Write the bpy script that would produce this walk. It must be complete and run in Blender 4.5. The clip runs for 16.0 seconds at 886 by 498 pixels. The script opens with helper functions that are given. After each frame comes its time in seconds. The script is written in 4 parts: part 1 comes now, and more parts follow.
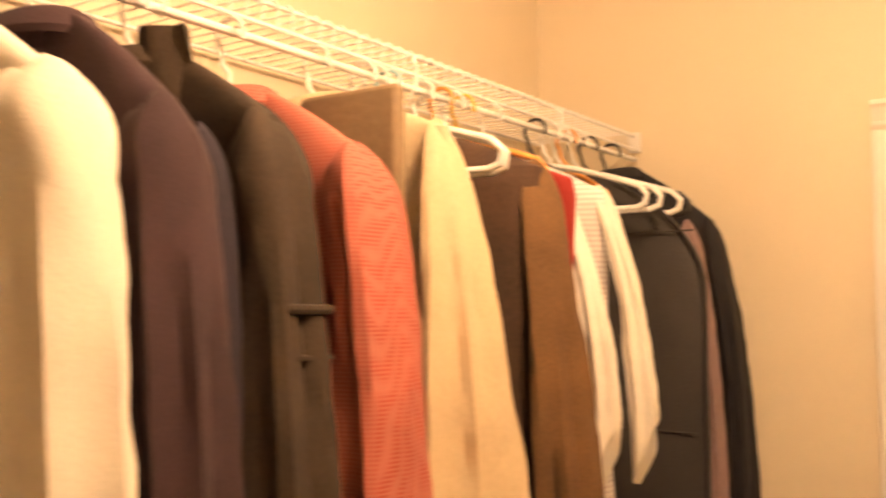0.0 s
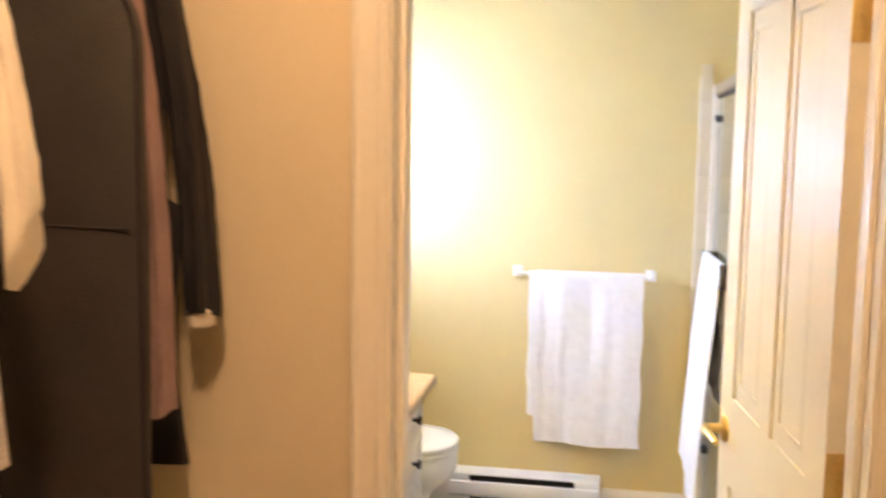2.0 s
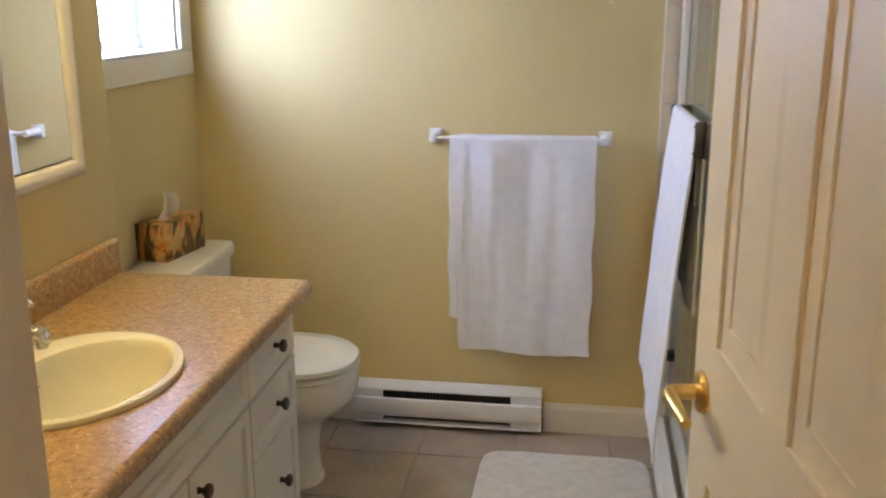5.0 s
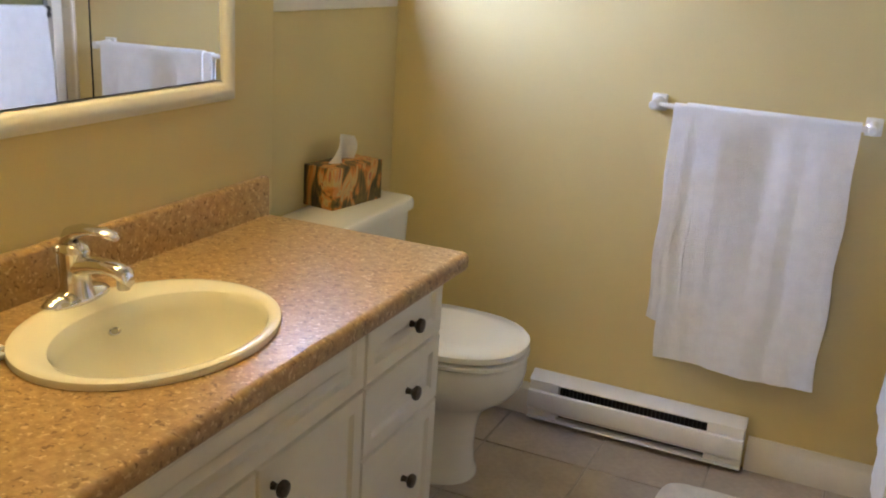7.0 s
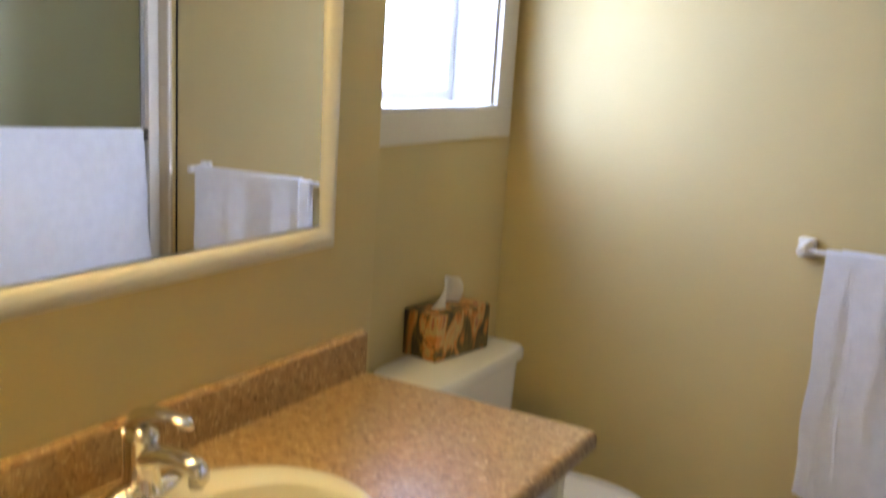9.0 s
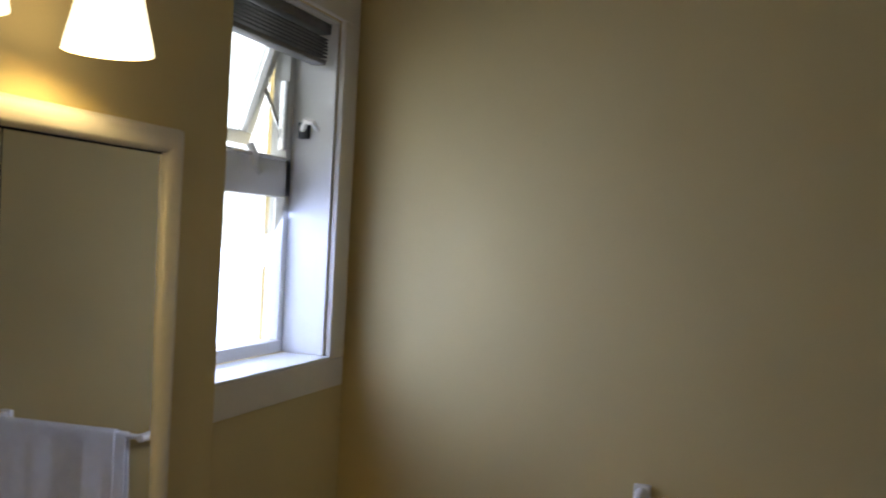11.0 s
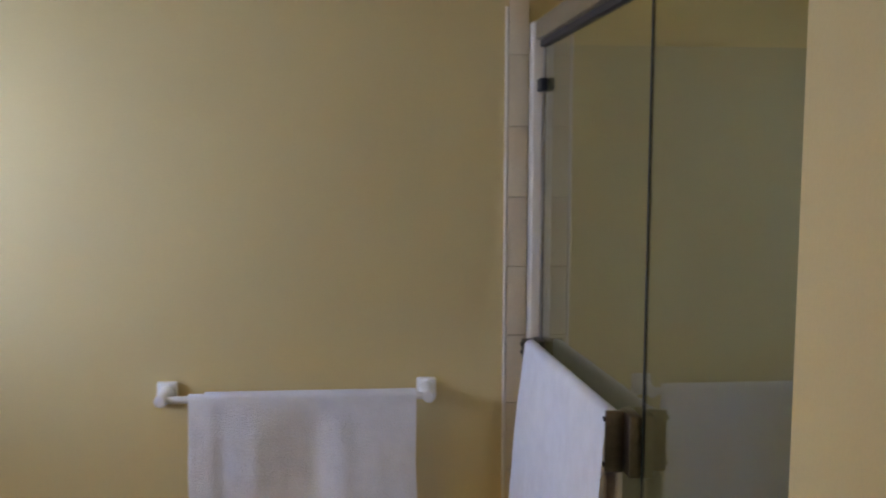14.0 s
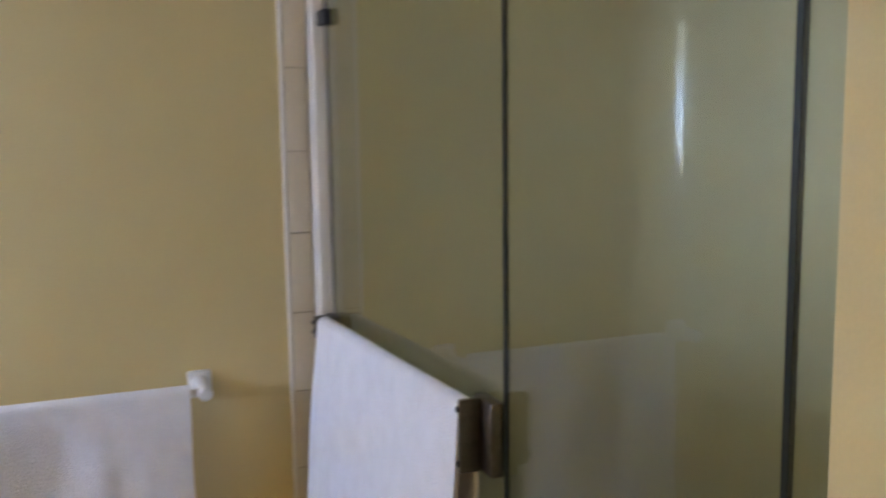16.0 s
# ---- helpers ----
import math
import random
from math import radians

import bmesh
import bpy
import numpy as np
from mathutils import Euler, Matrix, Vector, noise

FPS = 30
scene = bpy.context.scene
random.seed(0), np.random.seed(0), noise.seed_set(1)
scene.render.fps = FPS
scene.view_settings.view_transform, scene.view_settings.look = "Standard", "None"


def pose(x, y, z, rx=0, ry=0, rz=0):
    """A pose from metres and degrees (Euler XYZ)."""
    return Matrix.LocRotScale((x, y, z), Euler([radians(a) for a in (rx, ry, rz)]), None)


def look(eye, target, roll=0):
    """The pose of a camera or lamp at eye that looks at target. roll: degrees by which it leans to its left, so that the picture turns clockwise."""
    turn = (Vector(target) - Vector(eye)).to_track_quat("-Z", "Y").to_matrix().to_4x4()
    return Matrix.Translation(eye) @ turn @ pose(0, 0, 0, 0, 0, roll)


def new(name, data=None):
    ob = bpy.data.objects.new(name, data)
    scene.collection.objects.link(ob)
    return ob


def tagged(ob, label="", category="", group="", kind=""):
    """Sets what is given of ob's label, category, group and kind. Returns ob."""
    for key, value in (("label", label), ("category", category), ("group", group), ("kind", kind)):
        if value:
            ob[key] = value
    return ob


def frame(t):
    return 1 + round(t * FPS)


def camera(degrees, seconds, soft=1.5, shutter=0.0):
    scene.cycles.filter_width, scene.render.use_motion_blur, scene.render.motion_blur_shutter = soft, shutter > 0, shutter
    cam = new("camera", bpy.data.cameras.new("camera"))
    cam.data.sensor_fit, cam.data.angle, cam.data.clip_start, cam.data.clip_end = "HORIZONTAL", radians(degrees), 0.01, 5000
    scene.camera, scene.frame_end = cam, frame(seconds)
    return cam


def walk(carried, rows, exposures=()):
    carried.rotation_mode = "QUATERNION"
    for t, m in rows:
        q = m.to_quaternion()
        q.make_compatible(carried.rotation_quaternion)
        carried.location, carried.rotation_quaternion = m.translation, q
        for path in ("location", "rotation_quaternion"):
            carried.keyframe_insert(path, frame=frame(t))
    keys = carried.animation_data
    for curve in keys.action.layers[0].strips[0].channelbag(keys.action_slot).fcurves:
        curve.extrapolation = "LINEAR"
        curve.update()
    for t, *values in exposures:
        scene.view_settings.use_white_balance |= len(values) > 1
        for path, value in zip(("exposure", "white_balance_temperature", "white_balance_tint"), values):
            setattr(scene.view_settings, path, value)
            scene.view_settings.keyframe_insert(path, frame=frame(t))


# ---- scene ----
cam = camera(49.4, 16.0, soft=1.9, shutter=0.5)
PATH = [
    (0, (1.105, -0.357, 1.745), (-0.031, 1.284, 1.873), -0.0),
    (0.2, (1.112, -0.312, 1.738), (0.052, 1.378, 1.883), 0.2),
    (0.7, (1.155, -0.205, 1.741), (0.256, 1.577, 1.861), 1.2),
    (1, (1.173, -0.162, 1.734), (0.348, 1.66, 1.758), 0.6),
    (1.3, (1.181, -0.115, 1.727), (0.478, 1.756, 1.659), 0.3),
    (1.5, (1.175, -0.083, 1.7), (0.59, 1.827, 1.604), 0.7),
    (2, (1.172, 0.037, 1.663), (0.823, 1.992, 1.437), 0.8),
    (2.5, (1.127, 0.175, 1.625), (0.967, 2.146, 1.323), -0.8),
    (3, (1.143, 0.329, 1.603), (1.015, 2.292, 1.241), -0.6),
    (3.2, (1.171, 0.414, 1.597), (1.033, 2.376, 1.23), -0.3),
    (5.3, (1.275, 1.108, 1.528), (0.913, 3.007, 1.013), 0.1),
    (5.5, (1.291, 1.179, 1.512), (0.834, 3.065, 1.028), 1.1),
    (6, (1.358, 1.285, 1.499), (0.692, 3.093, 0.966), 2.1),
    (6.5, (1.36, 1.357, 1.489), (0.583, 3.114, 0.934), 3.1),
    (7, (1.33, 1.468, 1.457), (0.565, 3.221, 0.872), 3.7),
    (7.5, (1.303, 1.554, 1.443), (0.556, 3.302, 0.821), 2.5),
    (8, (1.265, 1.628, 1.429), (0.398, 3.323, 0.816), 2.5),
    (8.5, (1.221, 1.668, 1.443), (0.278, 3.349, 0.909), 3.5),
    (9, (1.131, 1.711, 1.501), (0.173, 3.423, 1.112), 3.7),
    (9.2, (1.107, 1.724, 1.528), (0.153, 3.457, 1.234), 2.9),
    (11.3, (1.029, 1.748, 1.730), (0.472, 3.668, 1.708), 3.19),
    (11.5, (1.027, 1.749, 1.723), (0.534, 3.687, 1.693), 3.15),
    (12, (1.029, 1.770, 1.686), (0.682, 3.738, 1.597), 2.93),
    (12.5, (1.116, 1.852, 1.662), (0.889, 3.833, 1.513), 3.00),
    (13, (1.157, 1.932, 1.652), (1.028, 3.922, 1.506), 2.40),
    (13.5, (1.176, 2.022, 1.645), (1.207, 4.013, 1.458), 1.73),
    (14, (1.173, 2.141, 1.621), (1.355, 4.122, 1.420), 0.19),
    (14.5, (1.156, 2.266, 1.593), (1.474, 4.226, 1.349), -1.42),
    (15, (1.144, 2.356, 1.599), (1.551, 4.293, 1.312), -0.34),
    (15.5, (1.146, 2.427, 1.578), (1.619, 4.348, 1.285), -0.19),
    (16, (1.106, 2.457, 1.581), (1.840, 4.298, 1.310), -0.78),
]
EXPOSURES = [(0, 2.27, 6350, 12), (1.5, 2.35, 6350, 12), (2.2, 1.8, 6350, 11), (3.0, 1.28, 6350, 11), (5.5, .75, 6350, 10), (7.0, .78, 6350, 10), (9.0, .58, 6350, 11), (11.4, -1.1, 6350, 12), (12.5, -.95, 6350, 12), (13.5, -.42, 6350, 12), (14.5, .1, 6350, 12), (16.0, .3, 6350, 11)]
walk(cam, [(t, look(eye, target, roll)) for t, eye, target, roll in PATH], EXPOSURES)

# ---- world, large lights ----
world = bpy.data.worlds.new("world")
scene.world = world
world.use_nodes = True
sky = world.node_tree.nodes.new("ShaderNodeTexSky")
sky.sky_type = 'NISHITA'
sky.sun_disc = False
sky.sun_elevation, sky.sun_rotation = radians(50), radians(90)
world.node_tree.links.new(sky.outputs[0], world.node_tree.nodes["Background"].inputs[0])
world.node_tree.nodes["Background"].inputs[1].default_value = 0.12
sun = new("sun", bpy.data.lights.new("sun", "SUN"))
sun.data.energy, sun.data.angle, sun.data.color = 2.5, radians(0.5), (1, .95, .88)
sun.matrix_world = look((6, 0, 8), (0, 0, 0))


def lamp(name, kind, energy, color, m, size=0.05, size_y=None):
    ob = new(name, bpy.data.lights.new(name, kind))
    ob.data.energy, ob.data.color = energy, color
    if kind == "AREA":
        ob.data.shape, ob.data.size, ob.data.size_y = "RECTANGLE", size, size_y
    else:
        ob.data.shadow_soft_size = size
    ob.matrix_world = m
    return ob


WARM = (1, .60, .315)
lamp("window_daylight", "AREA", 13.3, (.45, .56, 1), look((-.315, 3.84, 1.58), (1, 3.95, .85)), .66, .44)
lamp("window_daylight", "AREA", 1.7, (.50, .60, .66), look((-.43, 3.84, 2.13), (1, 3.84, 1.95)), .75, .5)
lamp("closet_bulb", "POINT", 10.5, WARM, pose(.95, .35, 2.47), .07)
for y in (2.33, 2.61, 2.89):
    lamp("vanity_bulb", "POINT", 4.3, (1, .80, .34), pose(.13, y, 2.0), .02)


# ---- materials ----
def mat(name, color, rough=.5, metal=0, scale=8, vary=.06, bump=.0, fine=120, spec=.5, two=None, island=0):
    m = bpy.data.materials.new(name)
    m.use_nodes = True
    nt = m.node_tree
    N, L = nt.nodes, nt.links
    b = N["Principled BSDF"]
    b.inputs["Roughness"].default_value, b.inputs["Metallic"].default_value = rough, metal
    b.inputs["Specular IOR Level"].default_value = spec
    tc = N.new("ShaderNodeTexCoord")
    n1 = N.new("ShaderNodeTexNoise")
    n1.inputs["Scale"].default_value, n1.inputs["Detail"].default_value = scale, 4
    n2 = N.new("ShaderNodeTexNoise")
    n2.inputs["Scale"].default_value, n2.inputs["Detail"].default_value = fine, 3
    for n in (n1, n2):
        L.new(tc.outputs["Object"], n.inputs["Vector"])
    ramp = N.new("ShaderNodeValToRGB")
    c2 = two or [c * (1 - vary * 2.2) for c in color]
    ramp.color_ramp.elements[0].position, ramp.color_ramp.elements[1].position = .35, .65
    ramp.color_ramp.elements[0].color, ramp.color_ramp.elements[1].color = (*c2, 1), (*color, 1)
    mix = N.new("ShaderNodeMath")
    mix.operation = 'MULTIPLY_ADD'
    mix.inputs[1].default_value, mix.inputs[2].default_value = .35, .0
    L.new(n2.outputs["Fac"], mix.inputs[0])
    add = N.new("ShaderNodeMath")
    add.operation = 'MULTIPLY_ADD'
    add.inputs[1].default_value = .65
    L.new(n1.outputs["Fac"], add.inputs[0])
    L.new(mix.outputs[0], add.inputs[2])
    L.new(add.outputs[0], ramp.inputs["Fac"])
    out = ramp.outputs["Color"]
    if island:
        info = N.new("ShaderNodeObjectInfo")
        hsv = N.new("ShaderNodeHueSaturation")
        mr = N.new("ShaderNodeMapRange")
        mr.inputs["To Min"].default_value, mr.inputs["To Max"].default_value = 1 - island, 1 + island
        L.new(info.outputs["Random"], mr.inputs["Value"])
        L.new(mr.outputs[0], hsv.inputs["Value"])
        L.new(out, hsv.inputs["Color"])
        out = hsv.outputs["Color"]
    L.new(out, b.inputs["Base Color"])
    if bump:
        bn = N.new("ShaderNodeBump")
        bn.inputs["Strength"].default_value, bn.inputs["Distance"].default_value = bump, .004
        L.new(n2.outputs["Fac"], bn.inputs["Height"])
        L.new(bn.outputs[0], b.inputs["Normal"])
    return m


def glow(name, color, strength):
    m = bpy.data.materials.new(name)
    m.use_nodes = True
    b = m.node_tree.nodes["Principled BSDF"]
    b.inputs["Base Color"].default_value = (*color, 1)
    b.inputs["Emission Color"].default_value = (*color, 1)
    b.inputs["Emission Strength"].default_value = strength
    return m


def glass(name, color, rough=0.0):
    m = bpy.data.materials.new(name)
    m.use_nodes = True
    b = m.node_tree.nodes["Principled BSDF"]
    b.inputs["Base Color"].default_value = (*color, 1)
    b.inputs["Transmission Weight"].default_value = 1
    b.inputs["Roughness"].default_value, b.inputs["IOR"].default_value = rough, 1.5
    return m


def checks(name, base, line, along, count, rough=.85, width=.5):
    """Woven cloth: bands of a second colour along the mesh's own axes."""
    m = mat(name, base, rough, scale=14, vary=.12, bump=.1, fine=260)
    N, L = m.node_tree.nodes, m.node_tree.links
    b = N["Principled BSDF"]
    src = b.inputs["Base Color"].links[0].from_socket
    tc = N.new("ShaderNodeTexCoord")
    prev = None
    for axis in along:
        w = N.new("ShaderNodeTexWave")
        w.bands_direction = axis
        w.inputs["Scale"].default_value = count
        w.inputs["Distortion"].default_value = .1
        L.new(tc.outputs["Object"], w.inputs["Vector"])
        r = N.new("ShaderNodeMath")
        r.operation = 'MULTIPLY'
        r.inputs[1].default_value = width
        L.new(w.outputs["Fac"], r.inputs[0])
        if prev:
            mx = N.new("ShaderNodeMath")
            mx.operation = 'MAXIMUM'
            L.new(prev, mx.inputs[0])
            L.new(r.outputs[0], mx.inputs[1])
            prev = mx.outputs[0]
        else:
            prev = r.outputs[0]
    mix = N.new("ShaderNodeMix")
    mix.data_type = 'RGBA'
    L.new(prev, mix.inputs[0])
    L.new(src, mix.inputs[6])
    mix.inputs[7].default_value = (*line, 1)
    L.new(mix.outputs[2], b.inputs["Base Color"])
    return m


YELLOW = mat("yellow_wall_paint", (.70, .57, .27), .62, scale=2.5, vary=.03, bump=.06, fine=260)
CREAM = mat("cream_wall_paint", (.72, .62, .45), .62, scale=2.5, vary=.03, bump=.06, fine=260)
CEIL = mat("ceiling_paint", (.80, .78, .72), .8, scale=5, vary=.03, bump=.25, fine=180)
TRIM = mat("white_trim_paint", (.78, .74, .66), .38, scale=6, vary=.03, bump=.03, fine=90)
WHITE = mat("white_enamel", (.80, .79, .74), .35, scale=6, vary=.02)
DOORM = mat("door_paint", (.78, .73, .60), .4, scale=5, vary=.03, bump=.05, fine=140)
TILE = mat("beige_floor_tile", (.44, .37, .29), .32, scale=7, vary=.12, bump=.06, fine=60, island=.06)
GROUT = mat("pale_grout", (.40, .36, .30), .9, scale=30, vary=.1, bump=.2)
CARPET = mat("beige_carpet", (.45, .37, .28), .95, scale=40, vary=.15, bump=.6, fine=400)
LAMINATE = mat("speckled_brown_laminate", (.50, .33, .15), .3, scale=60, vary=.3, fine=170, two=(.31, .185, .075))
PORCELAIN = mat("bone_porcelain", (.83, .79, .65), .10, scale=4, vary=.01, spec=.6)
CERAMIC = mat("white_ceramic", (.80, .78, .70), .14, scale=4, vary=.01, spec=.6)
CABINET = mat("white_cabinet_thermofoil", (.78, .75, .67), .36, scale=5, vary=.02)
CHROME = mat("polished_chrome", (.78, .77, .75), .10, 1, scale=30, vary=.02)
CLAMP = mat("dark_nickel", (.24, .22, .19), .3, 1, scale=60, vary=.1)
STEEL = mat("brushed_steel", (.55, .54, .52), .28, 1, scale=60, vary=.05)
BRASS = mat("polished_brass", (.84, .60, .22), .30, 1, scale=40, vary=.06)
BRONZE = mat("dark_bronze_knob", (.13, .11, .085), .32, .9, scale=60, vary=.2)
DARK = mat("slot_shade_and_dark_parts", (.025, .025, .028), .6, scale=40, vary=.1)
TOWEL = mat("white_terry", (.86, .86, .87), .95, scale=25, vary=.04, bump=1, fine=330)
MAT = mat("cream_bath_mat", (.78, .74, .66), .95, scale=30, vary=.08, bump=1, fine=300)
TILEBED = mat("pale_tile_bed", (.58, .50, .36), .8, scale=30, vary=.05)
WHITETILE = mat("almond_wall_tile", (.70, .60, .42), .2, scale=6, vary=.04, island=.015)
SURROUND = mat("shower_surround", (.56, .50, .31), .16, scale=3, vary=.03, spec=.6)
HEADER = mat("satin_champagne_metal", (.34, .29, .20), .38, .6, scale=30, vary=.06)
HEATER = mat("white_heater_enamel", (.78, .78, .78), .28, scale=8, vary=.03, spec=.6)
ALMOND = mat("almond_enamel", (.73, .67, .55), .35, scale=6, vary=.02)
PLASTIC = mat("white_plastic", (.82, .80, .76), .35, scale=12, vary=.03)
TISSUE = mat("tissue_paper", (.84, .82, .76), .9, scale=30, vary=.04, bump=.3)
BLIND = mat("grey_blind_slat", (.20, .20, .21), .4, scale=10, vary=.1)
MIRROR = mat("mirror_silver", (.93, .94, .92), .015, 1, scale=3, vary=.0)
SHADE = glow("lit_frosted_shade", (1, .82, .52), 4.2)
DOME = glow("lit_ceiling_dome", (1, .72, .42), 6)
OUTSIDE = glow("overcast_distance", (.92, .97, 1), 5)
GLASS = glass("green_tinted_glass", (.90, .96, .86))
PANE = glass("window_glass", (.97, .99, 1))
GLASSEDGE = mat("dark_glass_edge", (.010, .018, .015), .3, scale=20, vary=.05)

# darker and paler flecks in the laminate
nt = LAMINATE.node_tree
base = nt.nodes["Principled BSDF"].inputs["Base Color"]
tcn = nt.nodes.new("ShaderNodeTexCoord")
for size, low, high, tint in ((85, .60, .68, (.21, .115, .045)), (110, .61, .69, (.62, .45, .24))):
    old = base.links[0].from_socket
    fleck = nt.nodes.new("ShaderNodeTexNoise")
    fleck.inputs["Scale"].default_value, fleck.inputs["Detail"].default_value, fleck.inputs["Distortion"].default_value = size, 1.5, .6
    edge = nt.nodes.new("ShaderNodeMapRange")
    edge.inputs["From Min"].default_value, edge.inputs["From Max"].default_value = low, high
    mx = nt.nodes.new("ShaderNodeMix")
    mx.data_type = 'RGBA'
    nt.links.new(tcn.outputs["Object"], fleck.inputs["Vector"])
    nt.links.new(fleck.outputs["Fac"], edge.inputs["Value"])
    nt.links.new(edge.outputs[0], mx.inputs[0])
    nt.links.new(old, mx.inputs[6])
    mx.inputs[7].default_value = (*tint, 1)
    nt.links.new(mx.outputs[2], base)

# patterned tissue carton: orange, brown and cream leaf shapes
CARTON = mat("patterned_carton", (.52, .16, .035), .5, scale=16, vary=.3, two=(.16, .10, .025))
nt = CARTON.node_tree
tex = nt.nodes.new("ShaderNodeTexNoise")
tex.inputs["Scale"].default_value, tex.inputs["Distortion"].default_value = 15, 1.8
rmp = nt.nodes.new("ShaderNodeValToRGB")
for p, c in ((.36, (.05, .04, .012)), (.47, (.20, .13, .03)), (.53, (.62, .22, .04)), (.62, (.55, .42, .16)), (.7, (.40, .10, .03))):
    e = rmp.color_ramp.elements.new(p)
    e.color = (*c, 1)
tcn = nt.nodes.new("ShaderNodeTexCoord")
mpn = nt.nodes.new("ShaderNodeMapping")
mpn.inputs["Scale"].default_value = (1, 1, .45)
nt.links.new(tcn.outputs["Object"], mpn.inputs[0])
nt.links.new(mpn.outputs[0], tex.inputs["Vector"])
nt.links.new(tex.outputs["Fac"], rmp.inputs["Fac"])
nt.links.new(rmp.outputs["Color"], nt.nodes["Principled BSDF"].inputs["Base Color"])


# ---- mesh helpers ----
def box(x0, y0, z0, x1, y1, z1, bevel=0.0, seg=2):
    bm = bmesh.new()
    bmesh.ops.create_cube(bm, size=1)
    for v in bm.verts:
        v.co = Vector(((x0 + x1) / 2 + v.co.x * (x1 - x0), (y0 + y1) / 2 + v.co.y * (y1 - y0), (z0 + z1) / 2 + v.co.z * (z1 - z0)))
    if bevel:
        bmesh.ops.bevel(bm, geom=bm.edges[:], offset=bevel, segments=seg, profile=.5, affect='EDGES')
    return bm


def join(*bms):
    out = bmesh.new()
    for b in bms:
        me = bpy.data.meshes.new("tmp")
        b.to_mesh(me)
        out.from_mesh(me)
        bpy.data.meshes.remove(me)
        b.free()
    return out


def rings(rows, close=True, cap=True):
    """A skin over rings of equal length."""
    bm = bmesh.new()
    vs = [[bm.verts.new(p) for p in row] for row in rows]
    n = len(vs[0])
    for a, b in zip(vs, vs[1:]):
        for i in range(n if close else n - 1):
            j = (i + 1) % n
            bm.faces.new((a[i], a[j], b[j], b[i]))
    if cap and close:
        bm.faces.new(vs[0][::-1])
        bm.faces.new(vs[-1])
    bmesh.ops.recalc_face_normals(bm, faces=bm.faces[:])
    return bm


def tube(points, r, n=10):
    """A round bar along points; r may be one number or one for each point."""
    pts = [Vector(p) for p in points]
    rs = r if isinstance(r, (list, tuple)) else [r] * len(pts)
    rows, up = [], None
    for i, p in enumerate(pts):
        d = (pts[min(i + 1, len(pts) - 1)] - pts[max(i - 1, 0)]).normalized()
        if up is None:
            up = d.orthogonal().normalized()
        a = (up - d * up.dot(d)).normalized()
        up = a
        b = d.cross(a)
        rows.append([p + (a * math.cos(k * 2 * math.pi / n) + b * math.sin(k * 2 * math.pi / n)) * rs[i] for k in range(n)])
    return rings(rows)


def lathe(profile, at=(0, 0, 0), axis='z', n=24, sx=1.0, sy=1.0):
    rows = []
    for r, h in profile:
        row = []
        for k in range(n):
            a = 2 * math.pi * k / n
            u, v = r * math.cos(a) * sx, r * math.sin(a) * sy
            p = {'z': (u, v, h), 'x': (h, u, v), 'y': (u, h, v)}[axis]
            row.append(Vector(p) + Vector(at))
        rows.append(row)
    return rings(rows)


def smooth(me, angle=40):
    for p in me.polygons:
        p.use_smooth = True
    me.set_sharp_from_angle(angle=radians(angle))


def mesh_of(name, bm, material):
    me = bpy.data.meshes.new(name)
    bm.to_mesh(me)
    bm.free()
    me.materials.append(material)
    smooth(me)
    return me


def part(name, bm, material, parent, label="", world=True):
    ob = new(name, bm if isinstance(bm, bpy.types.Mesh) else mesh_of(name, bm, material))
    ob.parent = parent
    if world and parent.type == 'EMPTY':
        ob.matrix_parent_inverse = parent.matrix_basis.inverted()
    if label:
        ob["label"] = label
    return ob


def thing(name, at, label, category, group="", rz=0):
    ob = new(name)
    ob.empty_display_size = .1
    ob.matrix_basis = pose(*at, 0, 0, rz)
    return tagged(ob, label, category, group)


def solid(name, bm, material, label, category="", kind="structure"):
    return tagged(new(name, mesh_of(name, bm, material)), label, category, kind=kind)


# ---- structure ----
TOP = 2.65
solid("floor_closet", box(-.1, -1.9, -.1, 2.2, 1.555, 0), CARPET, "beige carpet floor of the closet")
tile_floor = solid("floor_bathroom", box(-.25, 1.555, -.1, 2.6, 4.42, -.004), GROUT, "beige ceramic tile floor with pale grout")
solid("ceiling", box(-.4, -1.9, TOP, 2.7, 4.5, TOP + .1), CEIL, "white textured ceiling")
solid("wall_back", box(-.4, 4.3, -.1, 2.7, 4.42, TOP), YELLOW, "pale yellow painted wall with a towel bar")
solid("wall_mirror", box(-.25, 1.70, -.1, 0, 3.43, TOP, .004), YELLOW, "pale yellow painted wall behind the vanity")
# window wall with its opening
WX, WY0, WY1, WZ0, WZ1 = -.115, 3.515, 4.165, 1.372, 2.30
solid("wall_window", join(box(-.30, 3.43, -.1, WX, 4.3, WZ0), box(-.30, 3.43, WZ1, WX, 4.3, TOP),
                          box(-.30, 3.43, WZ0, WX, WY0, WZ1), box(-.30, WY1, WZ0, WX, 4.3, WZ1)), YELLOW,
      "pale yellow painted wall round the window")
DX0, DX1, DZ = .815, 1.566, 2.07
solid("wall_door", join(box(-.1, 1.555, -.1, DX0 - .02, 1.70, TOP), box(DX1 + .02, 1.555, -.1, 2.7, 1.70, TOP),
                        box(DX0 - .02, 1.555, DZ + .02, DX1 + .02, 1.70, TOP)), CREAM, "cream painted wall with the doorway")
solid("wall_closet_left", box(-.1, -1.9, -.1, .046, 1.555, TOP), CREAM, "cream painted closet wall")
solid("wall_closet_right", box(2.1, -1.9, -.1, 2.2, 1.555, TOP), CREAM, "cream painted closet wall")
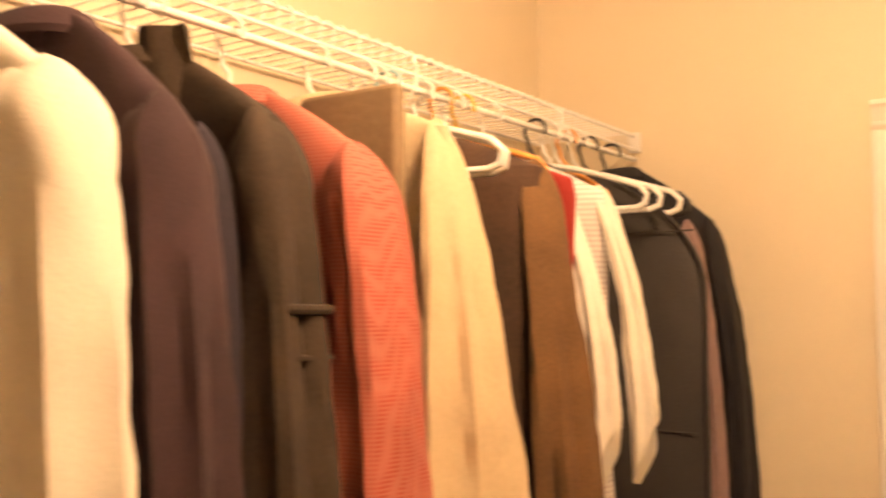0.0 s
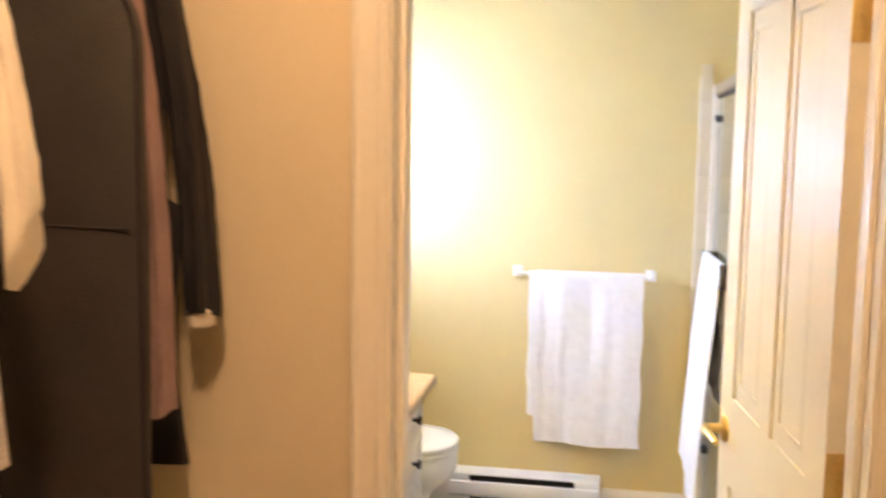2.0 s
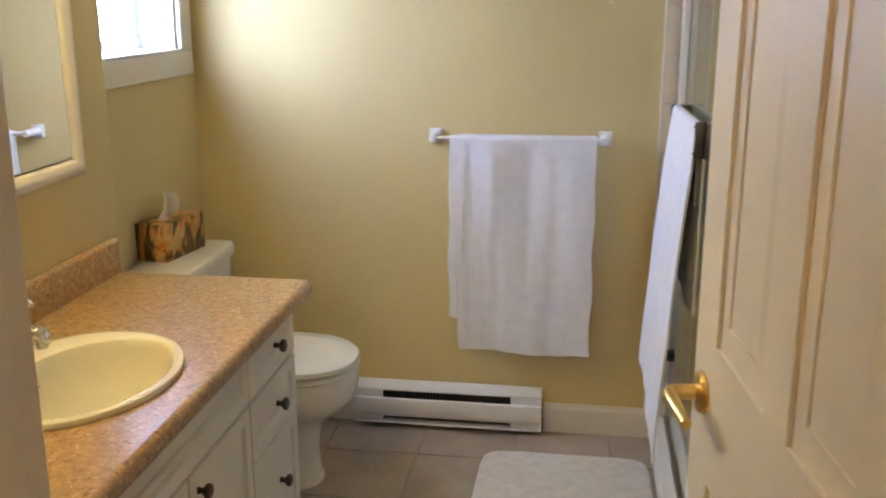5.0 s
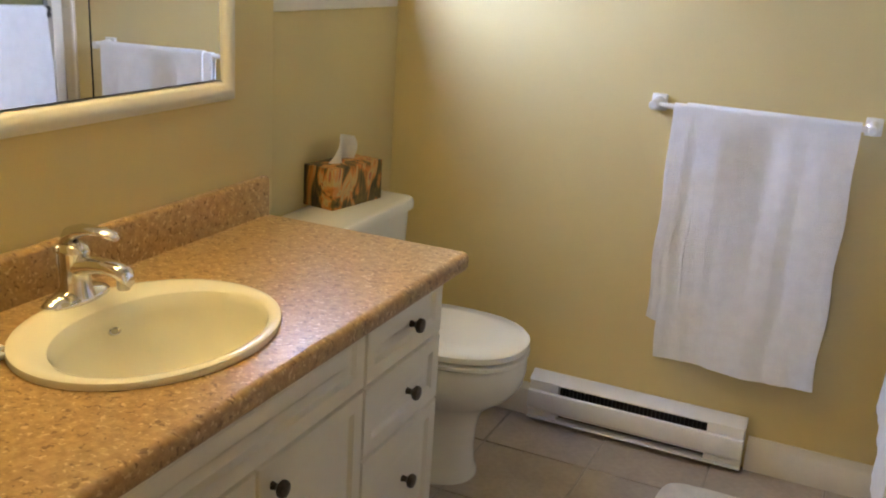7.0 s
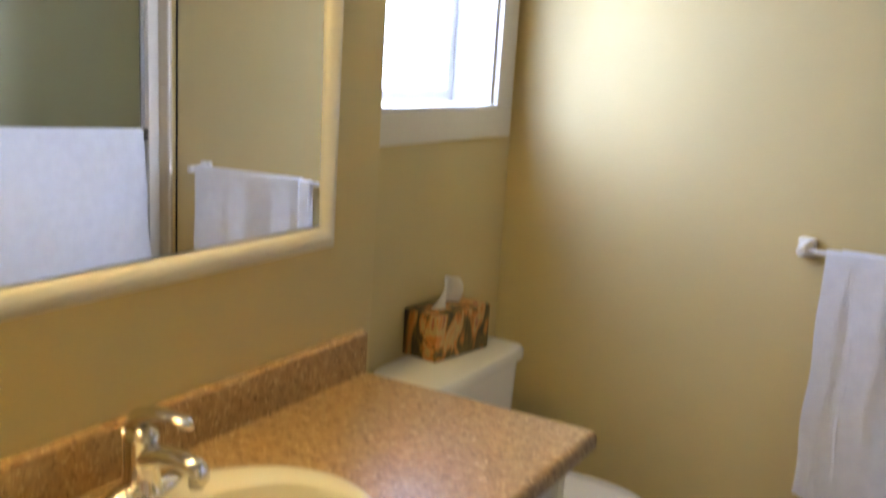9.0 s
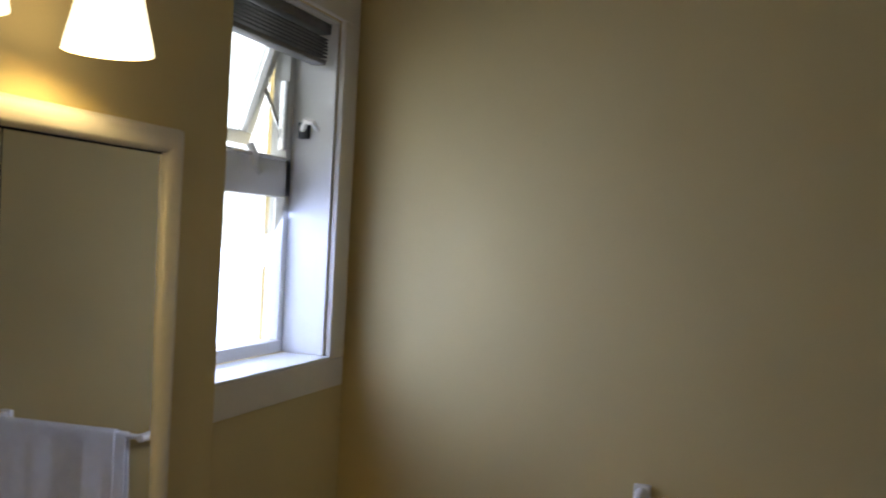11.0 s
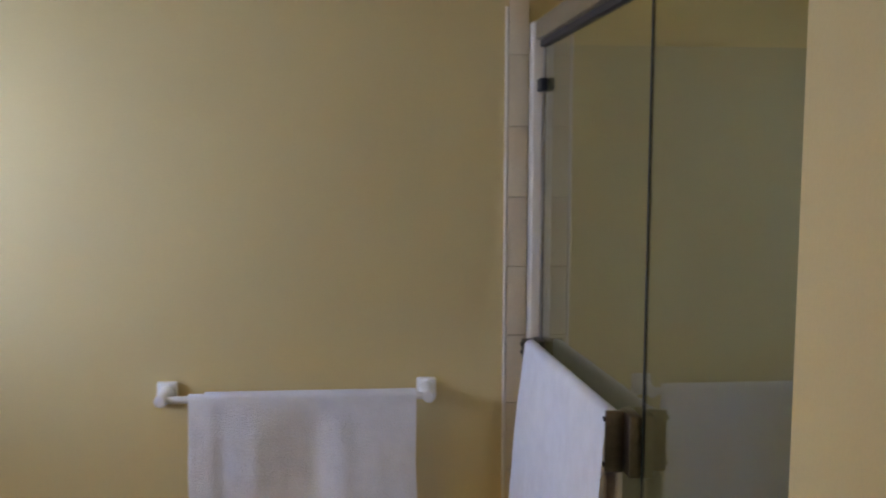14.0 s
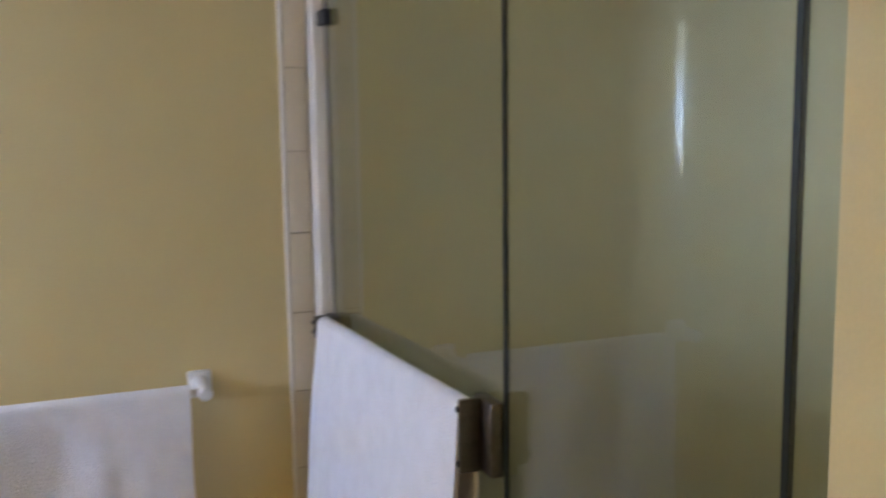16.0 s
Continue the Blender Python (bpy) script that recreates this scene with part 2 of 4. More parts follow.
solid("wall_closet_back", box(-.1, -2.0, -.1, 2.2, -1.9, TOP), CREAM, "cream painted closet wall")
solid("wall_behind_door", box(1.66, 1.70, -.1, 1.78, 2.66, TOP), YELLOW, "pale yellow painted wall behind the open door")
solid("wall_shower_end", box(1.535, 2.665, -.1, 2.6, 2.90, TOP, .004), YELLOW, "pale yellow end wall of the shower")
solid("wall_shower_side", box(2.45, 2.901, -.1, 2.6, 4.3, TOP), YELLOW, "pale yellow wall beside the shower")
RC = .13  # corner radius of the moulded surround
inner = [(1.60, 4.278), (1.75, 4.278)] + [(2.385 - RC + RC * math.sin(a), 4.278 - RC + RC * math.cos(a)) for a in np.linspace(0, math.pi / 2, 12)]
inner += [(2.385, 3.6), (2.385, 2.903)]
rim = [(2.449, 2.903), (2.449, 4.299), (1.60, 4.299)]
solid("shower_surround", rings([[(x, y, z) for x, y in inner + rim] for z in (.052, 1.858)]), SURROUND, "glossy cream moulded shower surround with rounded corner")
solid("shower_tray", join(box(1.64, 2.901, -.05, 2.45, 4.275, .05)), WHITE, "white shower tray")
solid("shower_curb", box(1.535, 2.901, -.05, 1.64, 4.296, .10, .012, 3), WHITE, "white shower curb with rounded edges")
solid("backdrop", box(-9, -20, -8, -8.9, 70, 22), OUTSIDE, "bright overcast distance outside the window")

# doorway lining, stops and casings
lining = thing("door_frame", ((DX0 + DX1) / 2, 1.63, 0), "white painted doorway lining and moulded casing", "door frame")
lining["kind"] = "structure"
part("jamb", box(DX0 - .02, 1.552, -.02, DX0, 1.703, DZ), TRIM, lining)
part("jamb", box(DX1, 1.552, -.02, DX1 + .02, 1.703, DZ), TRIM, lining)
part("head", box(DX0 - .02, 1.552, DZ, DX1 + .02, 1.703, DZ + .02), TRIM, lining)
part("stop", box(DX0, 1.60, 0, DX0 + .012, 1.655, DZ - .001, .003), TRIM, lining)
part("stop", box(DX1 - .012, 1.60, 0, DX1, 1.655, DZ - .001, .003), TRIM, lining)


CW = .056  # casing width


def casing_profile(w):
    return [(0, 0), (w, 0), (w, .016), (w - .003, .018), (w - .009, .018), (w - .012, .0145), (w - .018, .0135), (w * .5, .0115),
            (.016, .0095), (.013, .0115), (.007, .0115), (.003, .009), (0, .006)]


def casing(x_in, side, y, out, z0, z1):
    """An upright casing; side is -1 or 1 away from the opening, out is -1 or 1 away from the wall."""
    rows = []
    for z in (z0, z1):
        rows.append([(x_in + side * a, y + out * b, z) for a, b in casing_profile(CW)])
    return rings(rows)


for y, out in ((1.5515, -1), (1.7035, 1)):
    part("casing", casing(DX0 - .006, -1, y, out, 0, DZ + .006), TRIM, lining)
    part("casing", casing(DX1 + .006, 1, y, out, 0, DZ + .006), TRIM, lining)
    rows = [[(x, y + out * b, DZ + .0075 + a) for a, b in casing_profile(CW)] for x in (DX0 - .006 - CW, DX1 + .006 + CW)]
    part("casing", rings(rows), TRIM, lining)


# baseboards with a moulded top
def baseboard(p, q, n):
    """From p to q on the floor, with the wall behind and n pointing into the room."""
    prof = [(0, 0), (.014, 0), (.014, .085), (.011, .095), (.007, .100), (.005, .110), (0, .110)]
    return rings([[(c[0] + n[0] * a, c[1] + n[1] * a, b) for a, b in prof] for c in (p, q)])


solid("baseboard", join(baseboard((1.152, 4.299), (1.53, 4.299), (0, -1)), baseboard((WX, 4.299), (.455, 4.299), (0, -1)),
                        baseboard((WX + .001, 3.45), (WX + .001, 4.28), (1, 0)), baseboard((1.659, 1.71), (1.659, 2.65), (-1, 0))),
      TRIM, "white moulded baseboard")
solid("baseboard_closet", join(baseboard((.06, 1.554), (DX0 - .064, 1.554), (0, -1)), baseboard((.047, -1.8), (.047, 1.54), (1, 0))),
      TRIM, "white moulded baseboard")
# ---- window ----
win = thing("window_1", (WX, 3.84, WZ0), "white painted window with an open awning sash above a fixed pane", "window")
win["kind"] = "structure"
XF = -.24  # inner face of the window frame
part("window_trim", box(WX + .0005, WY0 - .09, WZ0 - .082, WX + .018, WY1 + .095, WZ0 - .002, .004), TRIM, win)
part("window_trim", box(WX + .0005, WY0 - .084, WZ1 + .002, WX + .018, WY1 + .095, WZ1 + .09, .004), TRIM, win)
part("window_trim", box(WX + .0005, WY1 + .002, WZ0 - .0015, WX + .018, WY1 + .095, WZ1 + .0015, .004), TRIM, win)
part("window_trim", box(WX + .0005, WY0 - .084, WZ0 - .0015, WX + .018, WY0 - .002, WZ1 + .0015, .004), TRIM, win)
part("window_sill", box(XF, WY0 + .003, WZ0 - .002, WX + .022, WY1 - .003, WZ0 + .008, .004), WHITE, win)
part("reveal", box(XF - .05, WY1 - .008, WZ0 + .009, WX - .001, WY1 - .001, WZ1 - .001), WHITE, win)
part("reveal", box(XF - .05, WY0 + .001, WZ0 + .009, WX - .001, WY0 + .008, WZ1 - .001), WHITE, win)
part("reveal", box(XF - .05, WY0 + .009, WZ1 - .008, WX - .001, WY1 - .009, WZ1 - .001), WHITE, win)
Z1, Z2 = 1.81, 1.93
part("window_frame", box(XF - .05, WY0 + .009, WZ0 + .009, XF, WY1 - .009, WZ0 + .042, .003), WHITE, win)
part("window_frame", box(XF - .05, WY0 + .009, Z1, XF, WY1 - .009, Z2 - .012, .003), WHITE, win)
part("window_frame", box(XF - .05, WY1 - .040, WZ0 + .043, XF, WY1 - .009, WZ1 - .009, .003), WHITE, win)
part("window_frame", box(XF - .05, WY0 + .009, WZ0 + .043, XF, WY0 + .040, WZ1 - .009, .003), WHITE, win)
p = part("pane", box(XF - .032, WY0 + .041, WZ0 + .043, XF - .026, WY1 - .041, Z1 - .001), PANE, win)
p.visible_shadow = False
# awning sash, pushed out at the bottom
sash = thing("awning_sash", (XF - .03, 3.84, 2.285), "white awning sash pushed open on two stays", "window sash")
sash.matrix_basis = pose(XF - .03, 3.84, 2.285, 0, 18, 0)
HW, HH = .283, .345
for a in (box(-.02, -HW, -HH, .02, HW, -HH + .035, .003), box(-.02, -HW, -.035, .02, HW, 0, .003),
          box(-.02, -HW, -HH + .036, .02, -HW + .032, -.036, .003), box(-.02, HW - .032, -HH + .036, .02, HW, -.036, .003)):
    part("sash_rail", a, WHITE, sash, world=False).matrix_parent_inverse = Matrix()
p = part("pane", box(-.004, -HW + .033, -HH + .036, .002, HW - .033, -.036), PANE, sash, world=False)
p.visible_shadow = False
for y in (WY1 - .05, WY0 + .05):
    stay = thing("window_stay", (XF - .03, y, Z2), "thin steel friction stay of the awning window", "window stay", "window stays")
    part("arm", tube([(XF - .005, y, Z2 + .03), (XF - .06, y, Z2 + .16), (XF - .095, y, Z2 + .24)], .006, 6), STEEL, stay)
    part("track", box(XF - .02, y - .006, Z2 + .01, XF + .002, y + .006, Z2 + .20, .002), STEEL, stay)
latch = thing("window_latch", (-.19, WY1 - .01, 2.0), "white plastic cam latch with a dark base", "latch")
part("base", box(-.215, WY1 - .03, 1.975, -.185, WY1 - .0085, 2.02, .004), DARK, latch)
part("lever", tube([(-.20, WY1 - .028, 2.0), (-.18, WY1 - .05, 2.02), (-.155, WY1 - .055, 2.015), (-.145, WY1 - .04, 1.995)], [.009, .009, .008, .006], 8), PLASTIC, latch)
oper = win
part("handle_bar", tube([(XF + .014, 3.70, 1.912), (XF + .014, 4.09, 1.912)], .006, 8), STEEL, oper)
part("handle", tube([(XF + .004, 3.92, 1.935), (XF + .02, 3.92, 1.91), (XF + .028, 3.92, 1.875), (XF + .034, 3.93, 1.865)], [.011, .010, .009, .008], 8), PLASTIC, oper)
blind = thing("window_blind", (-.165, 3.84, 2.24), "raised grey slatted blind stacked at the window head", "blind")
part("head_rail", box(-.20, WY0 + .012, 2.262, -.135, WY1 - .012, 2.29, .003), BLIND, blind)
for k in range(6):
    part("slat", box(-.19, WY0 + .016, 2.198 + k * .0095, -.142, WY1 - .016, 2.201 + k * .0095), BLIND, blind)
part("bottom_rail", box(-.187, WY0 + .016, 2.178, -.144, WY1 - .016, 2.192, .004), BLIND, blind)

# ---- door leaf, pivoting on the jamb ----
door = thing("door_1", (DX1 + .003, 1.699, 0), "open cream painted panelled door with brass lever", "door", rz=-83)
door["kind"] = "structure"
LW, LT, LH = .740, .036, 2.045


def leaf():
    """Stiles and rails with sunk fields, seen from both faces; the leaf runs along -x from its hinge."""
    xs = [0, -.105, -.325, -.41, -.63, -LW]
    zs = [.012, .23, .86, 1.07, 1.955, LH]
    pieces = []
    for a, b in ((0, 1), (2, 3), (4, 5)):
        pieces.append(box(xs[b], -LT, zs[0], xs[a], 0, zs[5]))
    for c in ((1, 2), (3, 4)):
        for a, b in ((0, 1), (2, 3), (4, 5)):
            pieces.append(box(xs[c[1]], -LT, zs[a], xs[c[0]], 0, zs[b]))
    return join(*pieces), [((xs[c + 1], xs[c]), (zs[r], zs[r + 1])) for c in (1, 3) for r in (1, 3)]


bm, fields = leaf()
part("leaf", bm, DOORM, door, world=False)
for (xa, xb), (za, zb) in fields:
    # raised field with sloping moulding on both faces
    rows = []
    for inset, depth in ((0, .006), (.008, .010), (.014, .010), (.045, .003), (.046, .003)):
        rows.append([(x, -depth, z) for x, z in ((xa + inset, za + inset), (xb - inset, za + inset), (xb - inset, zb - inset), (xa + inset, zb - inset))])
    back = [[(x, -LT - y, z) for x, y, z in r] for r in rows][::-1]
    part("panel", rings(rows + back), DOORM, door, world=False)
for z in (.25, 1.105, 1.87):
    h = part("hinge", join(tube([(.006, .004, z - .046), (.006, .004, z + .046)], .007, 10), tube([(.006, .004, z - .054), (.006, .004, z + .054)], .004, 8)), BRASS, door, "brass butt hinge", world=False)
    part("hinge_leaf", box(.0005, -.036, z - .044, .0025, .002, z + .044, .0008), BRASS, h, world=False)
    part("hinge_leaf", box(.0045, -.003, z - .044, .034, -.0005, z + .044, .0008), BRASS, h, world=False)
    for dz in (-.03, 0, .03):
        part("screw", lathe([(.0045, 0), (.004, .0012), (.001, .0014)], (.0025, -.018, z + dz), 'x', 10), BRASS, h, world=False)
hx, hz = -LW + .062, .985
for s in (-1, 1):
    y0 = -LT if s < 0 else 0
    ha = part("lever_handle", join(lathe([(.030, 0), (.032, s * .004), (.028, s * .010), (.012, s * .014), (.011, s * .050)], (hx, y0, hz), 'y', 24),
              tube([(hx, y0 + s * .048, hz), (hx + .02, y0 + s * .054, hz), (hx + .06, y0 + s * .053, hz + .002), (hx + .105, y0 + s * .048, hz - .004)], [.011, .012, .010, .008], 10)),
              BRASS, door, "polished brass lever handle", world=False)
part("latch_plate", box(-LW - .0015, -.030, hz - .028, -LW, -.006, hz + .028), BRASS, door, "brass latch plate", world=False)

# ---- vanity ----
van = thing("vanity_cabinet", (.27, 2.55, 0), "white vanity cabinet with raised-panel drawers and doors", "vanity")
CX = .495
part("body", join(box(.002, 1.715, .10, CX, 1.733, .782), box(.002, 3.342, .10, CX, 3.36, .782), box(.002, 1.7335, .10, CX, 3.3415, .118),
                  box(.002, 1.7335, .1185, .012, 3.3415, .782), box(CX - .018, 1.7335, .1185, CX, 3.3415, .782), box(.04, 1.72, 0, CX - .06, 3.345, .0995)), CABINET, van)


def front(y0, y1, z0, z1):
    """A drawer or door front with a routed, raised field."""
    rows = []
    for inset, x in ((0, CX + .001), (0, CX + .014), (.003, CX + .018), (.034, CX + .018), (.042, CX + .010), (.050, CX + .010), (.072, CX + .0165), (.073, CX + .0165)):
        rows.append([(x, y, z) for y, z in ((y0 + inset, z0 + inset), (y1 - inset, z0 + inset), (y1 - inset, z1 - inset), (y0 + inset, z1 - inset))])
    return rings(rows)


KNOB = [(.008, 0), (.007, .004), (.006, .010), (.009, .014), (.0155, .019), (.0165, .024), (.0145, .029), (.008, .0315), (.001, .032)]


def knob(y, z, parent):
    part("knob", lathe(KNOB, (CX + .0165, y, z), 'x', 20), BRONZE, parent, "dark bronze round knob")


for y0, y1 in ((3.003, 3.356), (1.925, 2.277)):
    for z0, z1, kz in ((.632, .775, .702), (.468, .627, .545), (.125, .463, .330)):
        d = part("drawer_front", front(y0, y1, z0, z1), CABINET, van)
        knob(y0 + .195, kz, d)
part("false_front", front(2.283, 2.997, .632, .775), CABINET, van)
for y0, y1, ky in ((2.642, 2.997, 2.683), (2.283, 2.637, 2.596)):
    d = part("door", front(y0, y1, .125, .627), CABINET, van)
    knob(ky, .578, d)
part("filler", box(CX, 1.717, .125, CX + .014, 1.919, .775, .003), CABINET, van)

# worktop: post-formed laminate with a sink cut-out, and its upstand
SX, SY, SA, SB = .288, 2.654, .178, .226   # sink centre, half depth, half width
top = thing("worktop", (.27, 2.55, .785), "speckled brown laminate worktop with rounded front edge and upstand", "worktop")
N = 48
outer, hole = [], []
for k in range(N):
    a = 2 * math.pi * k / N
    c, s = math.cos(a), math.sin(a)
    hole.append((SX + (SA + .02) * .965 * c, SY + (SB + .022) * .965 * s))
Y0, Y1, X0, X1, ZT, ZB = 1.706, 3.385, .002, .556, .82, .783
bm = bmesh.new()
rim = [(X1 - .012, Y0), (X1 - .012, Y1), (X0, Y1), (X0, Y0)]
ov = [bm.verts.new((x, y, ZT)) for x, y in rim]
hv = [bm.verts.new((x, y, ZT)) for x, y in hole]
edges = [bm.edges.new((l[i], l[(i + 1) % len(l)])) for l in (ov, hv) for i in range(len(l))]
bmesh.ops.triangle_fill(bm, use_beauty=True, use_dissolve=False, edges=edges)
bmesh.ops.recalc_face_normals(bm, faces=bm.faces[:])
if bm.faces[0].normal.z < 0:
    bmesh.ops.reverse_faces(bm, faces=bm.faces[:])
nose = [(X1 - .012, ZT)] + [(X1 - .012 + .014 * math.sin(a), ZT - .014 + .014 * math.cos(a)) for a in np.linspace(.3, 1.57, 5)] + [(X1 + .002, ZB + .004), (X1 - .004, ZB - .004), (X1 - .03, ZB - .004), (X1 - .03, ZB)]
front_edge = rings([[(x, y, z) for x, z in nose] for y in (Y0, Y1)])
part("top", join(bm, front_edge, box(X0, Y1 - .018, ZB, X1 - .03, Y1 - .0005, ZT - .001)), LAMINATE, top)
up = [(X0, ZT), (.022, ZT), (.022, .905)] + [(.012 + .010 * math.cos(a), .905 + .010 * math.sin(a)) for a in np.linspace(.3, 1.57, 4)] + [(X0, .915)]
part("upstand", rings([[(x, y, z) for x, z in up] for y in (Y0, Y1)]), LAMINATE, top)

# drop-in basin
basin = thing("basin", (SX, SY, .82), "bone coloured oval drop-in basin with raised rim", "basin")
prof = [(1.0, .8205), (1.006, .826), (.998, .832), (.975, .834), (.94, .8345), (.90, .833), (.865, .8305), (.845, .827)]
prof += [(.825 * math.cos(a) ** .9, .820 - .165 * math.sin(a)) for a in np.linspace(.06, 1.54, 18)]
rows = []
for r, z in prof:
    shift = .030 * min(1, max(0, (.95 - r) / .12))  # the bowl sits forward of the faucet deck
    squeeze = 1 - .12 * min(1, max(0, (.95 - r) / .12))
    rows.append([(SX + shift + (SA + .02) * r * squeeze * math.cos(2 * math.pi * k / 64), SY + (SB + .022) * r * math.sin(2 * math.pi * k / 64), z) for k in range(64)])
part("bowl", rings(rows, cap=False), PORCELAIN, basin)
part("drain", lathe([(.022, .655), (.024, .659), (.019, .6605), (.015, .657), (.002, .657)], (SX + .03, SY, 0), 'z', 24), CHROME, basin, "chrome drain ring")
ov_m = Matrix.Translation((SX - .100, SY + .02, .790)) @ Euler((0, radians(50), 0)).to_matrix().to_4x4()
bm = lathe([(.013, -.004), (.014, .0005), (.0115, .002), (.009, -.001), (.001, -.001)], (0, 0, 0), 'z', 20, .55, 1)
bm.transform(ov_m)
part("overflow_ring", bm, CHROME, basin, "chrome overflow ring")

fau = thing("faucet", (.105, 2.672, .836), "polished chrome single-lever basin faucet", "faucet")
FY = 2.672
part("base", lathe([(.001, .832), (.030, .832), (.0305, .838), (.027, .846), (.019, .854), (.001, .858)], (.105, FY, 0), 'z', 28, 1, 2.5), CHROME, fau)
part("body", lathe([(.033, .842), (.028, .858), (.025, .885), (.0245, .918), (.026, .921), (.026, .925), (.022, .934), (.010, .941), (.001, .942)], (.105, FY, 0), 'z', 28), CHROME, fau)
part("spout", rings([[(x, FY + w * math.cos(a), z + h * math.sin(a)) for a in np.linspace(0, 2 * math.pi, 18)[:-1]] for x, z, w, h in
                     ((.100, .890, .022, .020), (.125, .899, .023, .018), (.155, .906, .021, .015), (.185, .908, .019, .013), (.207, .905, .0185, .014), (.222, .898, .017, .015), (.228, .891, .012, .010))]), CHROME, fau)
part("aerator", lathe([(.011, .874), (.0115, .878), (.0115, .890), (.010, .894)], (.213, FY, 0), 'z', 18), STEEL, fau)
part("lever", rings([[(x, FY + w * math.cos(a), z + h * math.sin(a)) for a in np.linspace(0, 2 * math.pi, 16)[:-1]] for x, z, w, h in
                     ((.082, .938, .012, .012), (.096, .950, .021, .017), (.120, .962, .020, .013), (.145, .968, .016, .008), (.170, .969, .016, .007), (.192, .965, .015, .008), (.200, .961, .008, .004))]), CHROME, fau)
part("lift_rod", join(tube([(.066, FY, .845), (.064, FY, .912)], .003, 8), lathe([(.003, .910), (.007, .915), (.007, .923), (.002, .927)], (.064, FY, 0), 'z', 12)), CHROME, fau)

cloth = thing("washcloth", (.10, 2.44, .825), "folded white washcloth lying beside the basin", "washcloth")
for k, (dx, dy) in enumerate(((0, 0), (.006, -.004), (-.003, .003))):
    bm = box(.045 + dx, 2.30 + dy, .8215 + k * .0075, .185 + dx, 2.445 + dy, .8285 + k * .0075, .0032, 3)
    bmesh.ops.subdivide_edges(bm, edges=bm.edges[:], cuts=2, use_grid_fill=True)
    for v in bm.verts:
        v.co.z += .0012 * noise.noise(v.co * 30)
    part("fold", bm, TOWEL, cloth)

# ---- mirror cabinet and light above ----
mc = thing("mirror_cabinet", (0, 2.64, 1.5), "mirrored medicine cabinet with three doors in a rounded cream frame", "mirror cabinet")
MY0, MY1, MZ0, MZ1 = 2.065, 3.211, 1.160, 1.848
part("back", box(-.02, MY0, MZ0, .0015, MY1, MZ1), DARK, mc)
w = (MY1 - MY0) / 3
for k in range(3):
    ya, yb = MY0 + k * w + .002, MY0 + (k + 1) * w - .002
    za, zb = MZ0 + .004, MZ1 - .004
    glass_door = rings([[(x + lean, y, z) for y, z, lean in ((ya, za, .0065), (yb, za, .0065), (yb, zb, 0), (ya, zb, 0))] for x in (.002, .006)])
    part("mirror_door", glass_door, MIRROR, mc, "mirror glass door")
FW = .046
fp = [(.0005, 0), (.012, .001), (.022, .010), (.027, .022), (.026, .031), (.018, .041), (.006, FW), (.0005, FW)]
corner = [(MY0, MZ0, -1, -1), (MY1, MZ0, 1, -1), (MY1, MZ1, 1, 1), (MY0, MZ1, -1, 1)]
rows = [[(h, y + sy * d, z + sz * d) for h, d in fp] for y, z, sy, sz in corner]
part("frame", rings(rows + rows[:1], cap=False), TRIM, mc, "rounded cream frame")

vl = thing("vanity_light", (.05, 2.65, 2.1), "lit three-shade vanity light with frosted cone shades", "wall light")
part("back_plate", box(.0005, 2.22, 2.10, .025, 3.06, 2.17, .006), BRASS, vl)
for y in (2.33, 2.61, 2.89):
    part("arm", tube([(.02, y, 2.135), (.07, y, 2.15), (.12, y, 2.145), (.13, y, 2.109)], .008, 10), BRASS, vl)
    sh = part("shade", lathe([(.024, 2.112), (.030, 2.106), (.046, 2.04), (.062, 1.972), (.064, 1.961), (.061, 1.961), (.058, 1.974), (.043, 2.04), (.027, 2.10)], (.13, y, 0), 'z', 28), SHADE, vl, "lit frosted glass cone shade")

# ---- toilet ----
wc = thing("toilet", (.25, 3.82, 0), "white two-piece toilet with closed lid", "toilet")
TY = 3.82


def loop(cx, a, b, z, n=40, square=2.3):
    pts = []
    for k in range(n):
        t = 2 * math.pi * k / n
        c, s = math.cos(t), math.sin(t)
        pts.append((cx + a * abs(c) ** (2 / square) * (1 if c > 0 else -1), TY + b * abs(s) ** (2 / square) * (1 if s > 0 else -1), z))
    return pts


part("pedestal", rings([loop(.27, .178, .112, 0), loop(.27, .176, .110, .018), loop(.272, .166, .100, .035), loop(.285, .150, .088, .10), loop(.295, .146, .086, .17), loop(.302, .156, .098, .215), loop(.310, .190, .130, .25), loop(.318, .222, .160, .28), loop(.324, .237, .176, .31), loop(.326, .242, .182, .345), loop(.326, .241, .181, .382), loop(.326, .236, .176, .391), loop(.325, .22, .16, .394)]), CERAMIC, wc)
part("seat", rings([loop(.335, .232, .18, .3945), loop(.335, .238, .186, .398), loop(.335, .238, .186, .408), loop(.335, .232, .18, .412)]), CERAMIC, wc)
part("lid", rings([loop(.335, .228, .177, .4155), loop(.335, .236, .184, .420), loop(.335, .236, .184, .436), loop(.335, .225, .174, .446), loop(.335, .15, .12, .451), loop(.335, .05, .04, .452)]), CERAMIC, wc)
part("seat_hinge", tube([(.108, TY - .09, .42), (.108, TY + .09, .42)], .011, 10), CERAMIC, wc)
part("tank", rings([loop(-.002, .088, .205, .385, square=7), loop(-.002, .092, .215, .40, square=7), loop(-.002, .098, .235, .70, square=7), loop(-.002, .097, .234, .704, square=7)]), CERAMIC, wc)
